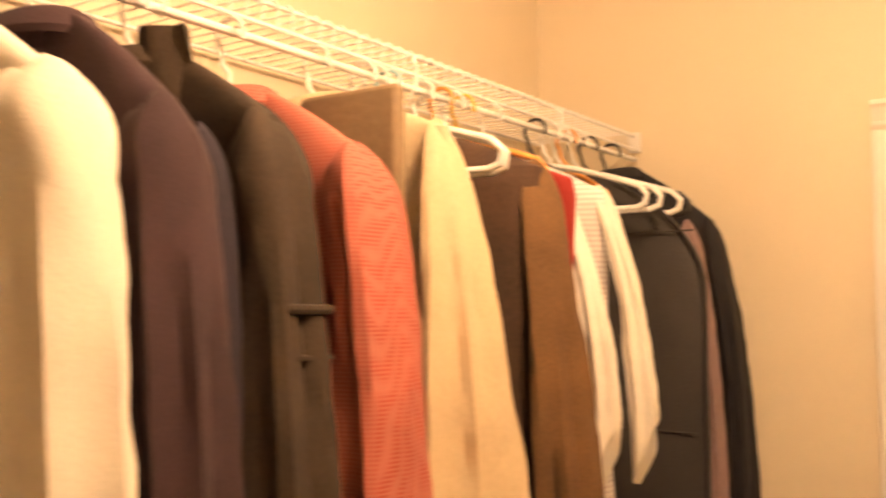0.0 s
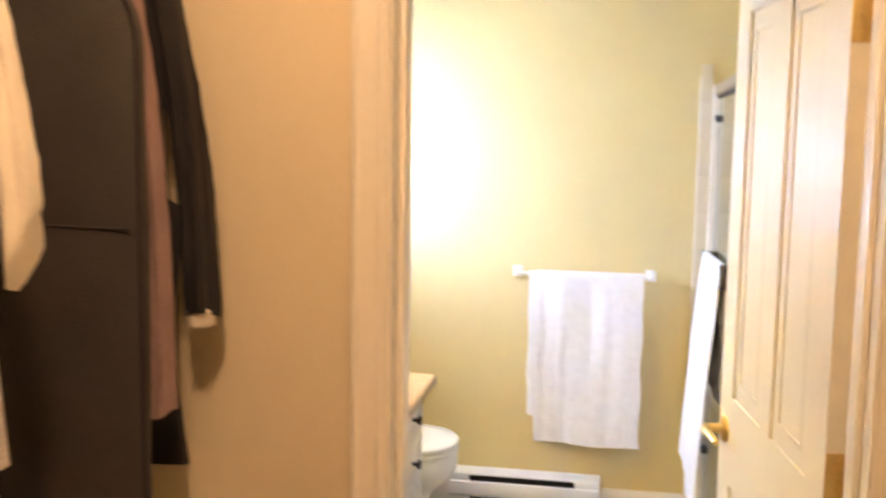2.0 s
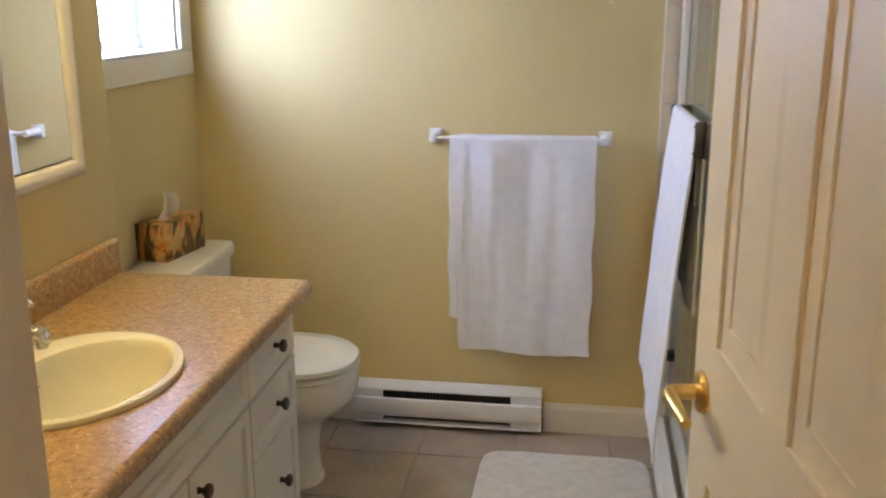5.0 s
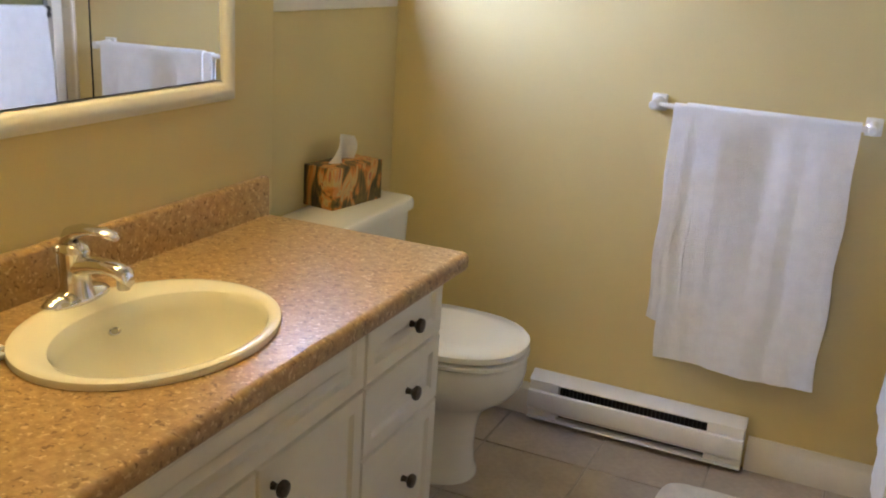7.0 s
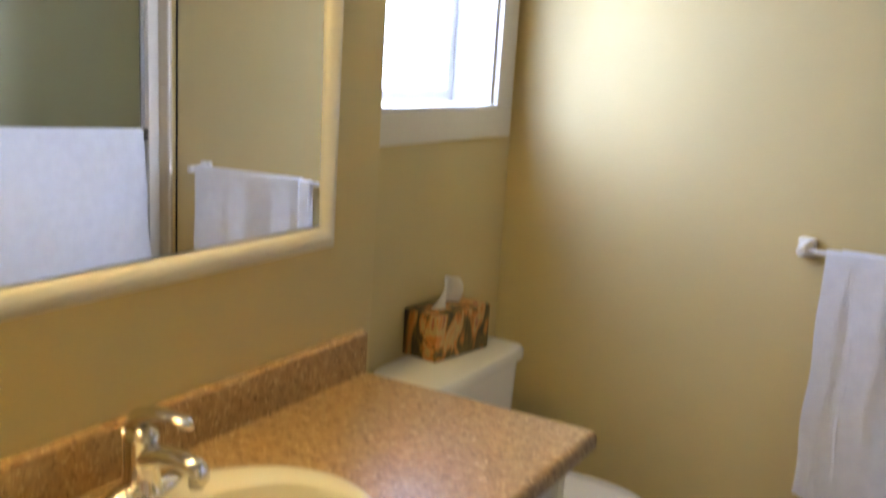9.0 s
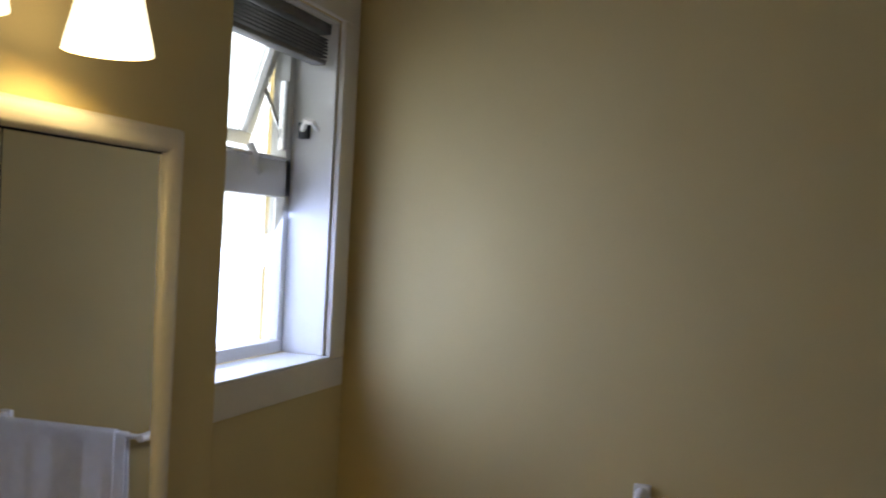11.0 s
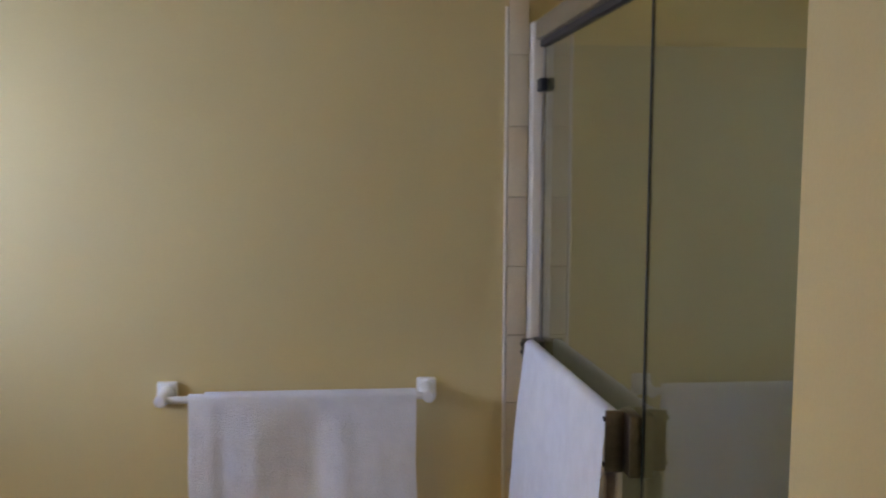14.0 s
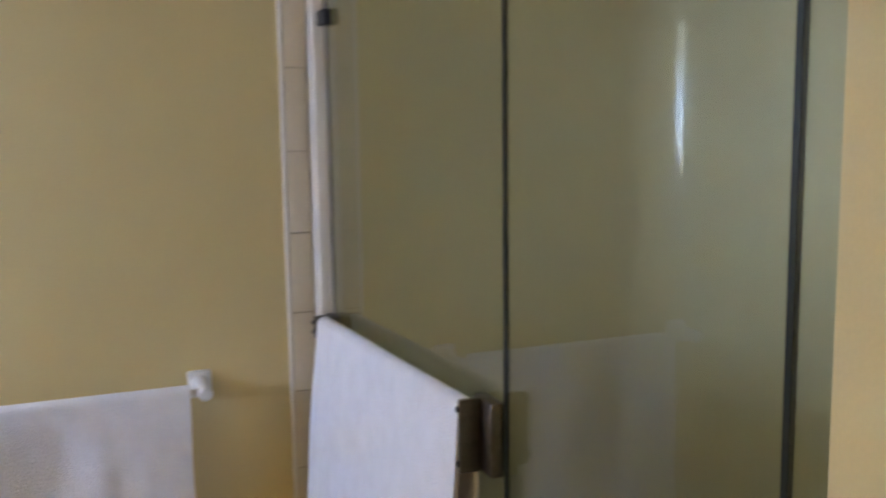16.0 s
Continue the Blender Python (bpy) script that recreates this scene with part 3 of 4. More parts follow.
part("tank_lid", rings([loop(-.002, .100, .240, .706, square=7), loop(.0, .108, .250, .712, square=7), loop(.0, .108, .250, .732, square=7), loop(.0, .102, .244, .742, square=7), loop(.0, .09, .23, .745, square=7)]), CERAMIC, wc)
part("flush_lever", join(lathe([(.014, 0), (.014, .01), (.001, .012)], (.092, TY - .17, .655), 'x', 14), tube([(.105, TY - .17, .655), (.108, TY - .13, .650), (.106, TY - .10, .648)], [.006, .007, .006], 8)), CHROME, wc, "chrome flush lever")
part("bolt_cap", lathe([(.014, 0), (.013, .012), (.006, .018), (.001, .018)], (.25, TY + .115, 0), 'z', 12), CERAMIC, wc)

tb = thing("tissue_box", (-.045, 3.86, .746), "orange and brown leaf-patterned tissue box with a tissue pulled up", "tissue box", rz=-9)
part("carton", box(-.056, -.112, 0, .056, .112, .118, .002), CARTON, tb, world=False)
rows = []
for k in range(10):
    f = k / 9
    rows.append([(-.012 + .022 * math.sin(u * 6.3 + f * 2) * (1 - f * .6) + .01 * f, (u - .5) * (.115 - .05 * f) + .014 * f * math.sin(f * 3), .116 + f * .082 - .012 * f * abs(u - .4)) for u in np.linspace(0, 1, 14)])
bm = rings(rows, close=False)
bmesh.ops.solidify(bm, geom=bm.faces[:], thickness=.0012)
part("tissue", bm, TISSUE, tb, "white tissue", world=False)


# ---- towels, bars ----
def drape(along, lo, hi, axis_y, z_top, r, z_front, z_back, nx=44, nz=40, amp=.012, seed=1.0, taper=0.0, lean=0.0, slope=0.0):
    """A towel folded over a bar. along: 'x' or 'y'; the front hangs on the side of smaller cross coordinate."""
    path = []
    for z in np.linspace(z_front, z_top, nz):
        path.append((-1, z))
    for a in np.linspace(0, math.pi, 9)[1:-1]:
        path.append((-math.cos(a), z_top + r * math.sin(a)))
    for z in np.linspace(z_top, z_back, nz):
        path.append((1, z))
    rows = []
    for s, z in path:
        row = []
        drop = max(0, z_top - z)
        for i in range(nx + 1):
            u = i / nx
            g = min(1, drop / .35)
            g2 = min(1, drop / .12)
            wob = amp * g2 * (2.2 * noise.noise(Vector((u * 3.1 - drop * .5, drop * .9, seed * 3))) + 1.1 * noise.noise(Vector((u * 7.5 + drop * .8, drop * 1.1, seed * 5 + 4)))
                              + .35 * noise.noise(Vector((u * 19, drop * 2.2, seed * 7)))) + .0015 * noise.noise(Vector((u * 40, z * 34, seed)))
            c = s * (r + .002) + wob - (.010 * g + lean * drop if s < 0 else 0)
            if s > 0:
                c = max(c, -.2) * .75
            a = lo + (hi - lo) * u + taper * g * (u - .5) + .004 * math.sin(z * 23 + seed) * g
            zz = z + (.008 * math.sin(u * 5 + seed) if drop > .1 else 0) * min(1, drop)
            zz += slope * (1 - u)
            row.append((a, axis_y + c, zz) if along == 'x' else (axis_y + c, a, zz))
        rows.append(row)
    bm = rings(rows, close=False)
    bmesh.ops.solidify(bm, geom=bm.faces[:], thickness=.006)
    return bm


BARY, BARZ = 4.222, 1.085
bar = thing("towel_bar", (1.04, 4.26, BARZ), "white ceramic-post towel bar on the wall", "towel bar")
for x in (.755, 1.333):
    part("post", join(box(x - .022, 4.282, BARZ - .024, x + .022, 4.2995, BARZ + .024, .004), lathe([(.018, 4.283), (.016, 4.27), (.0135, 4.24), (.0135, 4.208), (.010, 4.204)], (x, 0, BARZ), 'y', 18)), PLASTIC, bar)
part("rail", tube([(.762, BARY, BARZ), (1.327, BARY, BARZ)], .008, 12), PLASTIC, bar)
tw = thing("bath_towel", (1.06, BARY, BARZ), "white terry bath towel hung over the wall bar", "towel")
part("towel", drape('x', .848, 1.305, BARY, BARZ + .003, .014, .335, .45, seed=1.3, amp=.008, taper=.0), TOWEL, tw)
part("inner_fold", drape('x', .812, .90, BARY + .004, BARZ + .001, .011, .455, .47, nx=12, seed=2.2, amp=.004), TOWEL, tw)

# ---- baseboard heater ----
ht = thing("baseboard_heater", (.80, 4.26, 0), "white electric baseboard heater with dark air slots", "heater")
HX0, HX1 = .462, 1.143
part("back", box(HX0 + .002, 4.285, .022, HX1 - .002, 4.2985, .168), HEATER, ht)
for xa, xb in ((HX0, HX0 + .095), (HX1 - .11, HX1)):
    part("end_cap", box(xa, 4.240, .026, xb, 4.2845, .146, .002), HEATER, ht)
prof = [(4.238, .046), (4.231, .052), (4.228, .062), (4.228, .106), (4.231, .116), (4.238, .120), (4.2395, .116), (4.234, .104), (4.234, .064), (4.2395, .05)]
part("front_panel", rings([[(x, y, z) for y, z in prof] for x in (HX0 - .002, HX1 + .002)]), HEATER, ht)
hood = [(4.2845, .174), (4.278, .174), (4.246, .158), (4.240, .151), (4.240, .1465), (4.2845, .1465)]
part("top_hood", rings([[(x, y, z) for y, z in hood] for x in (HX0 - .002, HX1 + .002)]), HEATER, ht)
part("bottom_lip", box(HX0 - .002, 4.230, .020, HX1 + .002, 4.2845, .0255, .002), HEATER, ht)
# near-black block: the shade inside the heater's openings, put in as colour
part("slot", box(HX0 + .0955, 4.268, .026, HX1 - .1105, 4.2845, .146), DARK, ht, "near-black fill standing for shade in the air slots")
for k in range(37):
    x = HX0 + .102 + k * .0128
    part("fin", box(x, 4.255, .045, x + .0012, 4.2675, .138), DARK, ht)

# ---- shower enclosure ----
en = thing("shower_enclosure", (1.59, 3.5, .1), "frameless green-edged glass shower enclosure with steel clips", "shower enclosure")
GX = 1.588
part("wall_post", box(1.562, 4.238, .102, 1.602, 4.2955, 1.905, .004), ALMOND, en, "almond wall channel")
part("header", box(1.566, 2.903, 1.862, 1.606, 4.237, 1.905, .004), HEADER, en, "satin champagne header rail")
# thin dark strip along the lower edge of the header
part("header_underside", box(1.576, 2.903, 1.848, 1.598, 4.236, 1.8615), DARK, en, "dark strip along the header's lower edge")
part("sill_rail", box(1.574, 2.903, .1, 1.602, 4.237, .116, .003), STEEL, en)
part("wall_post", box(1.570, 2.9015, .117, 1.606, 2.925, 1.847, .004), ALMOND, en, "almond wall channel")
edges = (4.222, 3.462, 2.99, 2.922)
for a, b in zip(edges, edges[1:]):
    g = part("pane", box(GX - .004, b + .0040, .118, GX + .004, a - .0027, 1.846), GLASS, en, "clear green-tinted glass")
    g.visible_shadow = False
for y in edges[1:3]:
    part("pane_edge", box(GX - .0046, y - .0030, .118, GX + .0050, y + .0039, 1.846), GLASSEDGE, en, "dark glass edge seal")
part("wall_seal", box(GX - .006, 4.2225, .118, GX + .006, 4.237, 1.846), STEEL, en)
for z in (.35, 1.765):
    part("clip", box(GX - .018, 4.185, z - .014, GX - .0045, 4.237, z + .014, .003), DARK, en, "dark metal clip")
rb = thing("glass_towel_rail", (1.553, 3.86, 1.205), "steel towel rail clamped to the shower glass", "towel rail")
part("rail", tube([(1.556, 3.5025, 1.227), (1.556, 4.215, 1.195)], .009, 12), STEEL, rb)
for y, z0, z1 in ((3.498, 1.15, 1.243), (4.207, 1.17, 1.212)):
    c = part("clamp", join(box(1.538, y - .004, z0, 1.5655, y + .004, z1, .002), box(1.566, y - .034, z0, GX - .0045, y + .020, z1, .003)), CLAMP, rb, "dark nickel clamp")
    for z in (z0 + .012, z1 - .012):
        part("screw", lathe([(.004, -.002), (.004, 0), (.002, .001)], (1.5375, y, z), 'x', 10), DARK, c)
gt = thing("glass_towel", (1.535, 3.86, 1.19), "white terry towel hung over the shower glass rail", "towel")
part("towel", drape('y', 3.505, 4.19, 1.556, 1.201, .013, .34, .70, seed=3.1, amp=.006, taper=-.02, lean=.06, slope=.026), TOWEL, gt)
part("lower_fold", drape('y', 3.56, 3.90, 1.553, 1.195, .008, .26, 1.0, nx=24, seed=4.4, amp=.004, lean=.05, slope=.015), TOWEL, gt)
tiles = solid("tile_edging", box(1.509, 4.2885, .105, 1.56, 4.2995, 1.94), TILEBED, "tile bed beside the shower")
tm = mesh_of("tile", box(-.0215, -.006, -.0782, .0225, 0, .0782, .0012), WHITETILE)
for k in range(12):
    o = part("tile", tm, None, tiles, world=False)
    o.location = (1.537, 4.2885, .182 + k * .1575)

part("bullnose", tube([(1.512, 4.2865, .105), (1.512, 4.2865, 1.94)], .0045, 8), ALMOND, tiles, "almond rounded edge strip")

mt = thing("bath_mat", (1.24, 3.75, 0), "cream tufted bath mat with rounded corners", "bath mat")
rows = []
for ins, z in ((.004, .001), (0, .008), (.004, .017), (.014, .021), (.05, .022), (.15, .0225)):
    row = []
    for k in range(64):
        t = 2 * math.pi * k / 64
        c, s = math.cos(t), math.sin(t)
        row.append((1.235 + (.285 - ins) * abs(c) ** .22 * (1 if c > 0 else -1), 3.66 + (.42 - ins) * abs(s) ** .16 * (1 if s > 0 else -1), z + .0012 * math.sin(k * 2.7)))
    rows.append(row)
part("mat_body", rings(rows), MAT, mt)

# ---- closet: wire shelf ----
RZ = 2.116
ws = thing("wire_shelf", (.18, .1, RZ), "white vinyl-coated wire closet shelf with hang rod", "wire shelf")
for x, z, r in ((.280, RZ, .0032), (.286, RZ - .030, .0032), (.06, RZ, .0032), (.17, RZ - .005, .003)):
    part("long_wire", tube([(x, -1.85, z), (x, 1.548, z)], r, 8), PLASTIC, ws)
part("hang_rod", tube([(.283, -1.85, 2.066), (.283, 1.548, 2.066)], .0055, 10), PLASTIC, ws)
wm = mesh_of("deck_wire", tube([(.052, 0, RZ + .0055), (.17, 0, RZ + .0055), (.281, 0, RZ + .0055), (.2885, 0, RZ - .002), (.2885, 0, RZ - .030)], .0017, 5), PLASTIC)
for k in range(134):
    o = part("deck_wire", wm, None, ws)
    o.location.y = -1.84 + k * .0254
for y in (-.55, .30, .75, 1.20):
    part("rod_hanger", tube([(.284, y, RZ), (.292, y, RZ - .02), (.290, y, 2.062), (.283, y, 2.058)], .003, 6), PLASTIC, ws)
for y in (-1.0, -.1, .8):
    part("brace", tube([(.281, y, RZ - .03), (.05, y, RZ - .33)], .004, 6), PLASTIC, ws)
part("end_bracket", box(.268, 1.544, RZ - .036, .296, 1.5545, RZ + .008, .003), PLASTIC, ws)

# ---- clothes ----
C_WHITE = mat("white_cotton", (.74, .68, .58), .9, scale=9, vary=.06, bump=.12, fine=240)
C_PURPLE = mat("plum_wool", (.048, .022, .027), .92, scale=12, vary=.2, bump=.12, fine=300)
C_NAVY = mat("dark_navy_wool", (.028, .020, .032), .92, scale=12, vary=.2, bump=.12, fine=300)
C_BROWN = mat("brown_canvas", (.044, .026, .013), .9, scale=10, vary=.25, bump=.14, fine=200)
C_RED = checks("red_gingham", (.38, .062, .035), (.52, .24, .18), ('Z', 'X'), 75, width=.4)
C_CREAM = mat("cream_linen", (.55, .43, .27), .9, scale=8, vary=.08, bump=.12, fine=160)
C_LINING = mat("tan_lining", (.22, .15, .08), .7, scale=8, vary=.12, bump=.2)
C_TAN = mat("tan_twill", (.17, .085, .028), .9, scale=10, vary=.2, bump=.14, fine=220)
C_LEATHER = mat("dark_brown_suede", (.070, .034, .016), .85, scale=9, vary=.25, bump=.2, fine=180)
C_CHECK = checks("white_fine_stripe", (.70, .66, .62), (.40, .33, .33), ('Z',), 40, width=.6)
C_GREY = mat("charcoal_bag_fabric", (.038, .032, .029), .75, scale=10, vary=.15, bump=.3, fine=260)
C_BLACK = mat("black_suiting", (.012, .010, .012), .85, scale=10, vary=.2, bump=.25, fine=300)
C_PINK = mat("dusty_pink_cotton", (.26, .17, .16), .9, scale=10, vary=.1, bump=.3)
C_RED2 = mat("dark_red_cotton", (.30, .02, .012), .9, scale=10, vary=.1, bump=.3)
H_BLUE = mat("pale_blue_plastic", (.35, .58, .62), .35, scale=12, vary=.05)
H_YELLOW = mat("yellow_plastic", (.75, .48, .06), .35, scale=12, vary=.05)
H_ORANGE = mat("orange_plastic", (.75, .33, .08), .35, scale=12, vary=.05)
H_BLACK = mat("black_wire", (.03, .03, .03), .35, scale=12, vary=.05)
RX, ROD = .283, 2.064


def hanger(y, material, label, half=.225, r=.005, dz=0.0, turn=0.0, drop=.054):
    h = thing("clothes_hanger", (RX, y, ROD), label, "hanger", "hangers on the rod", rz=turn)
    arc = [(math.sin(a) * .021, 0, .0105 - .004 + math.cos(a) * .021 - .010) for a in np.linspace(-2.3, 1.9, 14)]
    part("hook", tube(arc[::-1] + [(arc[0][0] + .004, 0, -.035), (0, 0, -.048), (0, 0, -.058 + dz)], r * .6, 8), material, h, world=False)
    z0, z1 = -.058 + dz, -.058 + dz - drop
    pts = [(0, 0, z0)] + [(half * f, 0, z0 + (z1 - z0) * f ** 1.25) for f in (.25, .5, .75, .92)] + [(half, 0, z1 - .010), (half - .004, 0, z1 - .026), (half - .02, 0, z1 - .032)]
    left = [(-x, a, z) for x, a, z in pts]
    part("frame", join(tube(pts, r, 10), tube(left, r, 10), tube([(half - .02, 0, z1 - .032), (-half + .02, 0, z1 - .032)], r, 10)), material, h, world=False)
    return h


def sleeve(side, y, x_sh, z_sh, z_end, r0, r1, swing, seed, lean=0.0, slant=0.0):
    rows = []
    for k in range(40):
        f = (k / 39) ** 1.35
        z = z_sh + .02 - (z_sh + .02 - z_end) * f
        cx = x_sh + side * (.012 + swing * math.sin(f * 1.6)) - side * .03 * (1 - f) ** 3
        rr = (r0 + (r1 - r0) * f ** .8) * math.sqrt(max(.02, 1 - max(0, 1 - f / .10) ** 2))
        row = []
        for i in range(22):
            a = 2 * math.pi * i / 22
            w = 1 + .13 * math.sin(3 * a + seed + f * 1.5) + .17 * math.sin(6 * a + seed * 3 + f * 2) * min(1, f * 3) + .26 * noise.noise(Vector((math.cos(a) * 1.6, f * 4 + seed, math.sin(a) * 1.6))) + .10 * noise.noise(Vector((math.cos(a) * 4, f * 16 + seed, math.sin(a) * 4)))
            row.append((cx + rr * .72 * w * math.cos(a), y + lean * f + rr * w * math.sin(a), z + .006 * math.sin(a * 2 + seed) + slant * math.cos(a) * f ** 4))
        rows.append(row)
    return rings(rows)


def body(y, half, z_neck, z_sh, z_hem, thick, seed, flare=.0, neck=.07, lean=0.0, fold=.024):
    rows = []
    nz = 34
    for k in range(nz):
        f = k / (nz - 1)
        if f < .16:
            g = f / .16
            z = z_neck + (z_sh - z_neck) * g ** .85
            hw = neck + (half - neck) * g ** .75
            th = thick * (.35 + .45 * g)
        else:
            g = (f - .16) / .84
            z = z_sh + (z_hem - z_sh) * g
            hw = half + flare * g - .02 * math.sin(g * 3.1)
            th = thick * (.8 + .3 * math.sin(g * 2.2))
        row = []
        for i in range(60):
            a = 2 * math.pi * i / 60
            c, s = math.cos(a), math.sin(a)
            px = RX + hw * abs(c) ** .75 * (1 if c > 0 else -1)
            d = min(1, max(0, (z_sh + .05 - z) / .3))
            dy = th * .5 * abs(s) ** .6 * (1 if s > 0 else -1)
            dy += fold * d * (math.sin(px * 34 + seed * 3 + z * 2) * .6 + noise.noise(Vector((px * 11, z * 2.2, seed))))
            row.append((px, y + dy + lean * f, z))
        rows.append(row)
    return rings(rows)


def collar(y, z, r, material, parent, h=.035):
    rows = []
    for k, (dr, dz) in enumerate(((0, -.02), (.004, 0), (.006, h * .6), (.014, h), (.022, h * .7), (.03, -.005), (.028, -.012))):
        rows.append([(RX + (r + dr) * math.cos(2 * math.pi * i / 28), y + (r * .62 + dr) * math.sin(2 * math.pi * i / 28), z + dz + .006 * math.cos(2 * math.pi * i / 28)) for i in range(28)])
    part("collar", rings(rows, cap=False), material, parent)


def garment(name, label, y, material, half=.215, z_neck=1.985, z_sh=1.89, hem=1.10, cuff=1.28, thick=.075, seed=1.0, r0=.062, r1=.048, swing=.02, lean=0.0,
            hang=None, hang_label="white tubular plastic hanger", mat2=None, rest=True, half_h=None, slant=0.0):
    g = thing(name, (RX, y, hem), label, name.replace("_", " "), "clothes on the rail")
    part("body", body(y, half, z_neck, z_sh, hem, thick, seed, lean=lean), material, g)
    for s in (1, -1):
        part("sleeve", sleeve(s, y, RX + s * half, z_sh - .01, cuff, r0 * .82, r1 * .88, swing, seed + s, lean, slant * s), mat2 or material, g)
    if rest:
        collar(y, z_neck - .012, .042, material, g, h=.016)
    hanger(y, hang or PLASTIC, hang_label, half=half_h or half - .04, dz=-.030, drop=.105)
    return g


garment("shirt", "white cotton dress shirt on a pale blue hanger", .042, C_WHITE, seed=.4, thick=.07, r0=.066, r1=.066, half=.208, z_neck=1.995, z_sh=1.915, hang=H_BLUE, hang_label="pale blue plastic clothes hanger", cuff=1.26)
gp = garment("coat", "plum wool coat over a dark navy jacket", .158, C_PURPLE, half=.20, seed=1.7, thick=.07, r0=.052, r1=.048, hem=1.0, cuff=1.25, z_neck=2.01, z_sh=1.915)
part("front_facing", sleeve(1, .203, RX + .19, 1.885, 1.05, .028, .032, .012, 5.2), C_NAVY, gp, "dark navy front facing")
gb = garment("jacket", "brown canvas field jacket with flap pockets", .268, C_BROWN, half=.205, seed=2.6, thick=.06, r0=.050, r1=.056, hem=1.05, cuff=1.25, z_neck=2.0, z_sh=1.92)
for z0, z1, out in ((1.741, 1.751, .5295), (1.700, 1.707, .5290)):
    part("pocket_flap", box(.495, .246, z0, out, .306, z1, .005, 2), C_BROWN, gb)
rows = []
for k in range(9):
    f = k / 8
    rows.append([(RX + .055 + (.085 - .05 * f) * math.cos(t), .262 + (.024 - .010 * f) * math.sin(t) + .008 * math.sin(t * 3 + f * 4), 1.87 + .155 * f - .05 * (math.cos(t) + 1) * (1 - f) ** 1.5) for t in np.linspace(0, 2 * math.pi, 25)[:-1]])
part("hood", rings(rows), C_BROWN, gb)
garment("gingham_shirt", "red gingham shirt on a white hanger", .400, C_RED, half=.205, seed=3.3, thick=.075, r0=.056, r1=.054, hem=1.08, cuff=1.22, z_neck=1.985, z_sh=1.905)
gc = garment("blazer", "cream linen blazer with a tan lining", .547, C_CREAM, half=.205, seed=4.5, thick=.06, r0=.024, r1=.112, hem=1.06, cuff=1.2, z_neck=2.005, z_sh=1.955)
part("lining", box(RX + .03, .482, 1.80, RX + .178, .502, 2.0, .008, 3), C_LINING, gc, "tan lining panel")
garment("tan_jacket", "dark brown jacket with tan twill sleeves", .777, C_LEATHER, half=.205, seed=5.1, thick=.13, r0=.036, r1=.068, hem=1.05, cuff=1.2, z_neck=1.99, z_sh=1.935, mat2=C_TAN)
garment("white_shirt", "white cotton shirt with a pointed cuff", .857, C_WHITE, half=.195, seed=2.1, thick=.035, r0=.022, r1=.028, hem=1.2, cuff=1.535, swing=.045, slant=.05, z_neck=1.985, z_sh=1.925)
gs = garment("striped_shirt", "white shirt with fine grey stripes", .967, C_CHECK, half=.208, seed=6.4, thick=.085, r0=.020, r1=.028, hem=1.28, cuff=1.535, mat2=C_WHITE, swing=.035, slant=.05, lean=.02, z_neck=1.985, z_sh=1.92)
rd = thing("red_top", (RX, .81, 1.0), "dark red cotton top hanging between shirts", "top", "clothes on the rail")
part("body", body(.825, .225, 1.98, 1.925, 1.0, .035, 7.7, flare=.02), C_RED2, rd)
hanger(.825, H_ORANGE, "orange plastic clothes hanger on the rod", half=.18)
for y, h, lb, hf in ((.64, PLASTIC, "white tubular plastic hanger", .215), (.668, PLASTIC, "white tubular plastic hanger", .205), (1.17, PLASTIC, "white tubular plastic hanger", .185), (1.212, PLASTIC, "white tubular plastic hanger", .195),
                     (.885, H_YELLOW, "yellow plastic clothes hanger on the rod", .17), (1.115, H_BLACK, "thin black wire hanger", .17), (.695, H_BLUE, "pale blue plastic clothes hanger", .17), (1.235, H_ORANGE, "orange plastic clothes hanger on the rod", .16)):
    hanger(y, h, lb, half=hf if h is PLASTIC else hf * .55, turn=random.uniform(-4, 4))

# charcoal garment bag, pink shirt and black suit at the end of the rail
BY = 1.284
bag = thing("garment_bag", (RX, BY, 1.0), "charcoal fabric garment bag with piped seam", "garment bag", "clothes on the rail")
rows = []
for k in range(36):
    f = (k / 35) ** 1.3
    z = 2.0 - f * 1.0
    hw = .05 + .195 * math.sin(min(1, f * 4.6) * math.pi / 2) ** .75
    row = []
    for i in range(48):
        a = 2 * math.pi * i / 48
        c, q = math.cos(a), math.sin(a)
        px = RX + hw * abs(c) ** .5 * (1 if c > 0 else -1)
        row.append((px, BY + .024 * abs(q) ** .6 * (1 if q > 0 else -1) * min(1, f * 5 + .2) + .012 * noise.noise(Vector((px * 7, z * 4, 2))), z))
    rows.append(row)
part("bag", rings(rows), C_GREY, bag)
part("seam", tube([(r[0][0] + .001, BY - .022, r[0][2]) for r in rows[1:]], .003, 6), C_BLACK, bag, "black piping")
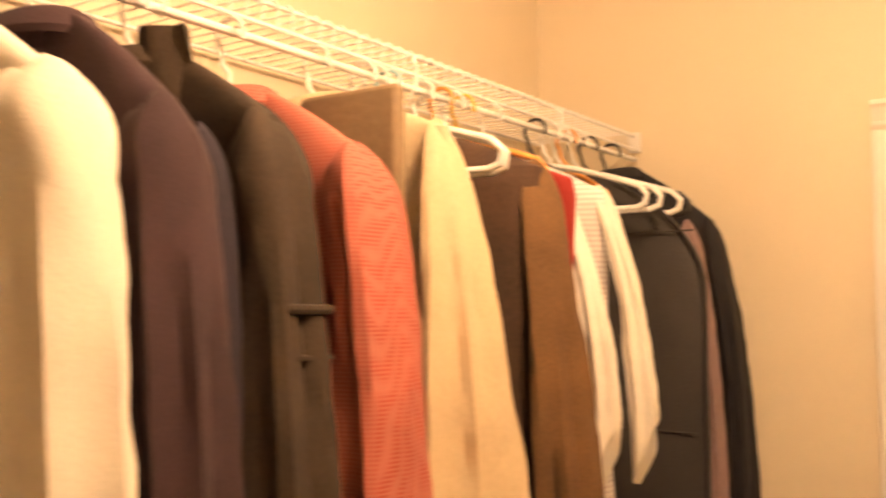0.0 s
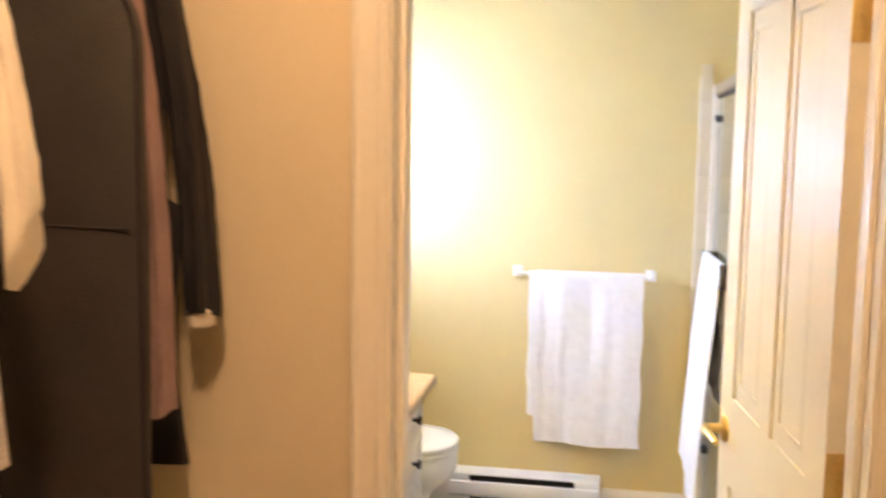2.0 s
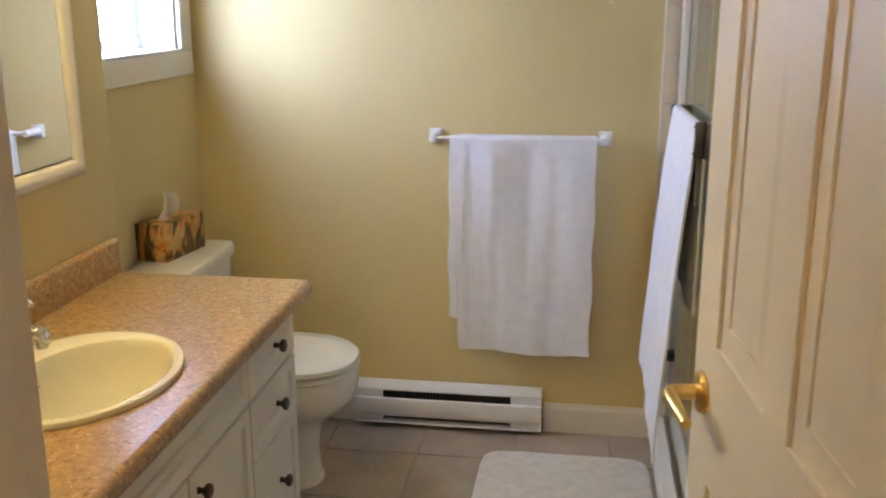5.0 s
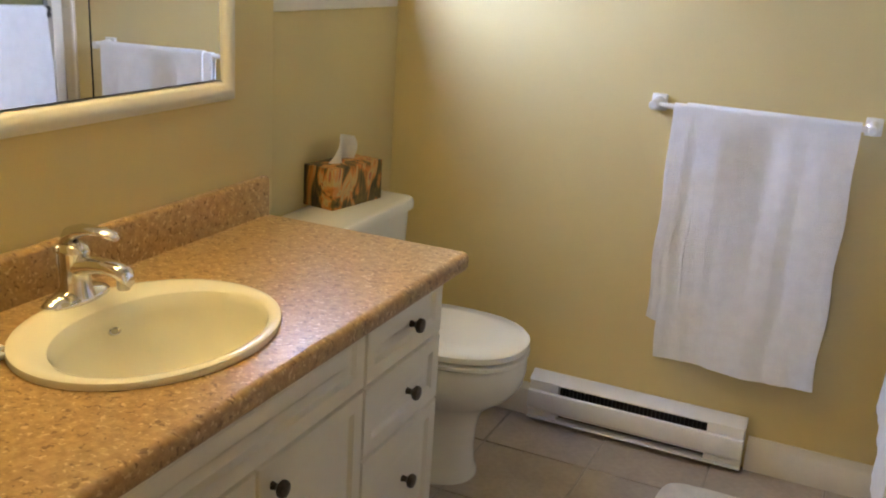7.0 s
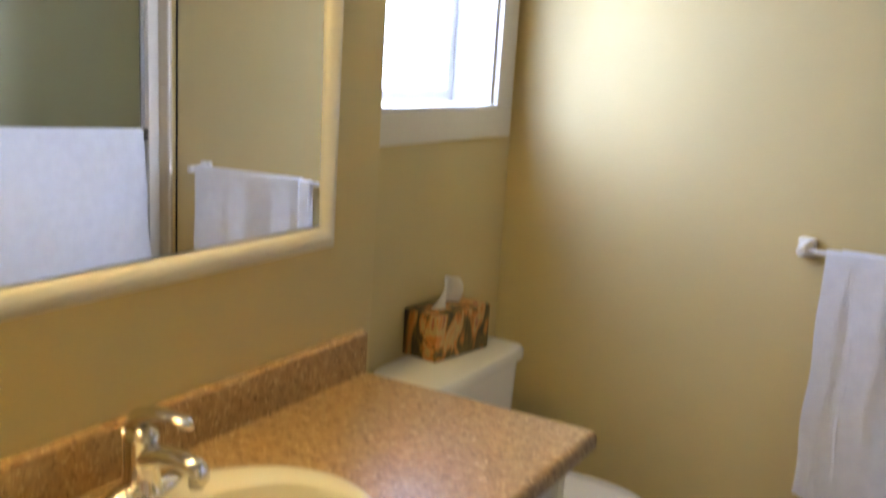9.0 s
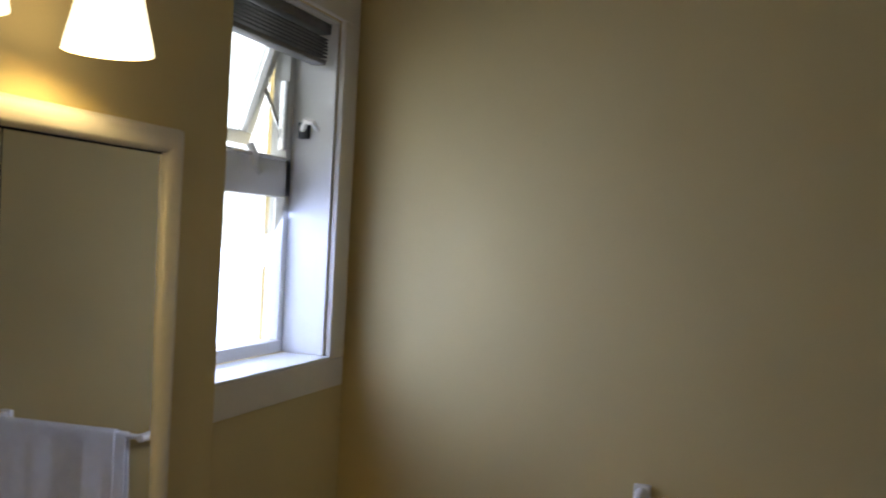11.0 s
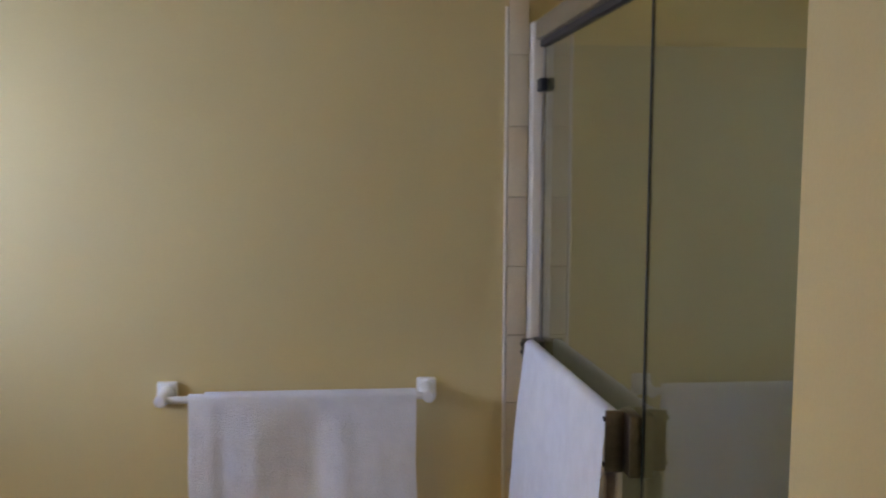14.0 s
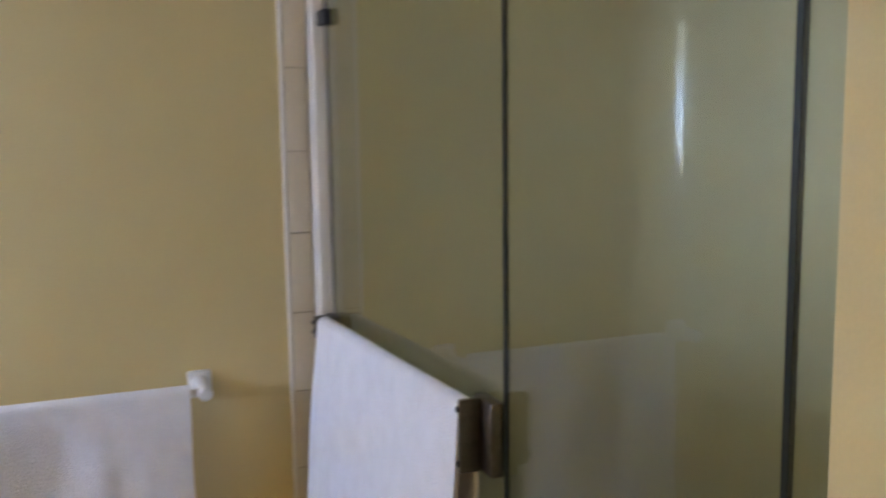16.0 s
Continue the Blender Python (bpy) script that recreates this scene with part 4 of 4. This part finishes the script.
for zs in (1.885, 1.535):
    part("cross_seam", tube([(x, BY - .0245 + .012 * noise.noise(Vector((x * 7, zs * 4, 2))), zs) for x in np.linspace(RX - .2, RX + .232, 12)], .0016, 6), C_GREY, bag)
hanger(BY, PLASTIC, "white tubular plastic hanger", half=.2)
pk = thing("pink_shirt", (RX, 1.325, 1.2), "dusty pink shirt behind the garment bag", "shirt", "clothes on the rail")
part("body", body(1.325, .205, 1.97, 1.88, 1.20, .03, 8.8, fold=.008), C_PINK, pk)
part("sleeve", sleeve(1, 1.318, RX + .215, 1.885, 1.262, .022, .030, .018, 8.1), C_PINK, pk)
hanger(1.325, H_BLACK, "thin black wire hanger", half=.2)
su = garment("suit_jacket", "black suit jacket over black trousers", 1.428, C_BLACK, half=.215, seed=9.3, z_neck=2.02, z_sh=1.91, hem=1.145, cuff=1.385, thick=.05, r0=.036, r1=.040, swing=.024, lean=.022, hang=H_BLACK, hang_label="black wooden hanger on the rod")
part("trousers", body(1.437, .232, 1.62, 1.55, 1.142, .035, 3.7, fold=.004), C_BLACK, su)
part("cuff", lathe([(.028, 1.366), (.030, 1.368), (.030, 1.39), (.024, 1.394)], (RX + .250, 1.449, 0), 'z', 20, .72, 1), C_WHITE, su, "white shirt cuff")

# closet ceiling light
cl = thing("ceiling_light", (.95, .35, TOP), "lit frosted glass dome on the closet ceiling", "ceiling light")
part("base", lathe([(.15, TOP - .001), (.15, TOP - .02), (.13, TOP - .025)], (.95, .35, 0), 'z', 32), WHITE, cl)
dm = part("dome", lathe([(.13, TOP - .026), (.135, TOP - .05), (.115, TOP - .085), (.07, TOP - .108), (.01, TOP - .115)], (.95, .35, 0), 'z', 32), DOME, cl, "lit frosted glass dome")

# ---- floor tiles ----
S = .333
tmesh = mesh_of("floor_tile", box(-S / 2 + .003, -S / 2 + .003, -.006, S / 2 - .003, S / 2 - .003, 0, .0015, 1), TILE)
for i in range(-3, 6):
    for j in range(-8, 1):
        cx, cy = .725 + (i + .5) * S, 4.04 + (j + .5) * S
        if cx - S / 2 < -.3 or cx > 1.75 or cy < 1.72:
            continue
        o = part("floor_tile", tmesh, None, tile_floor, world=False)
        o.location = (cx, cy, 0)
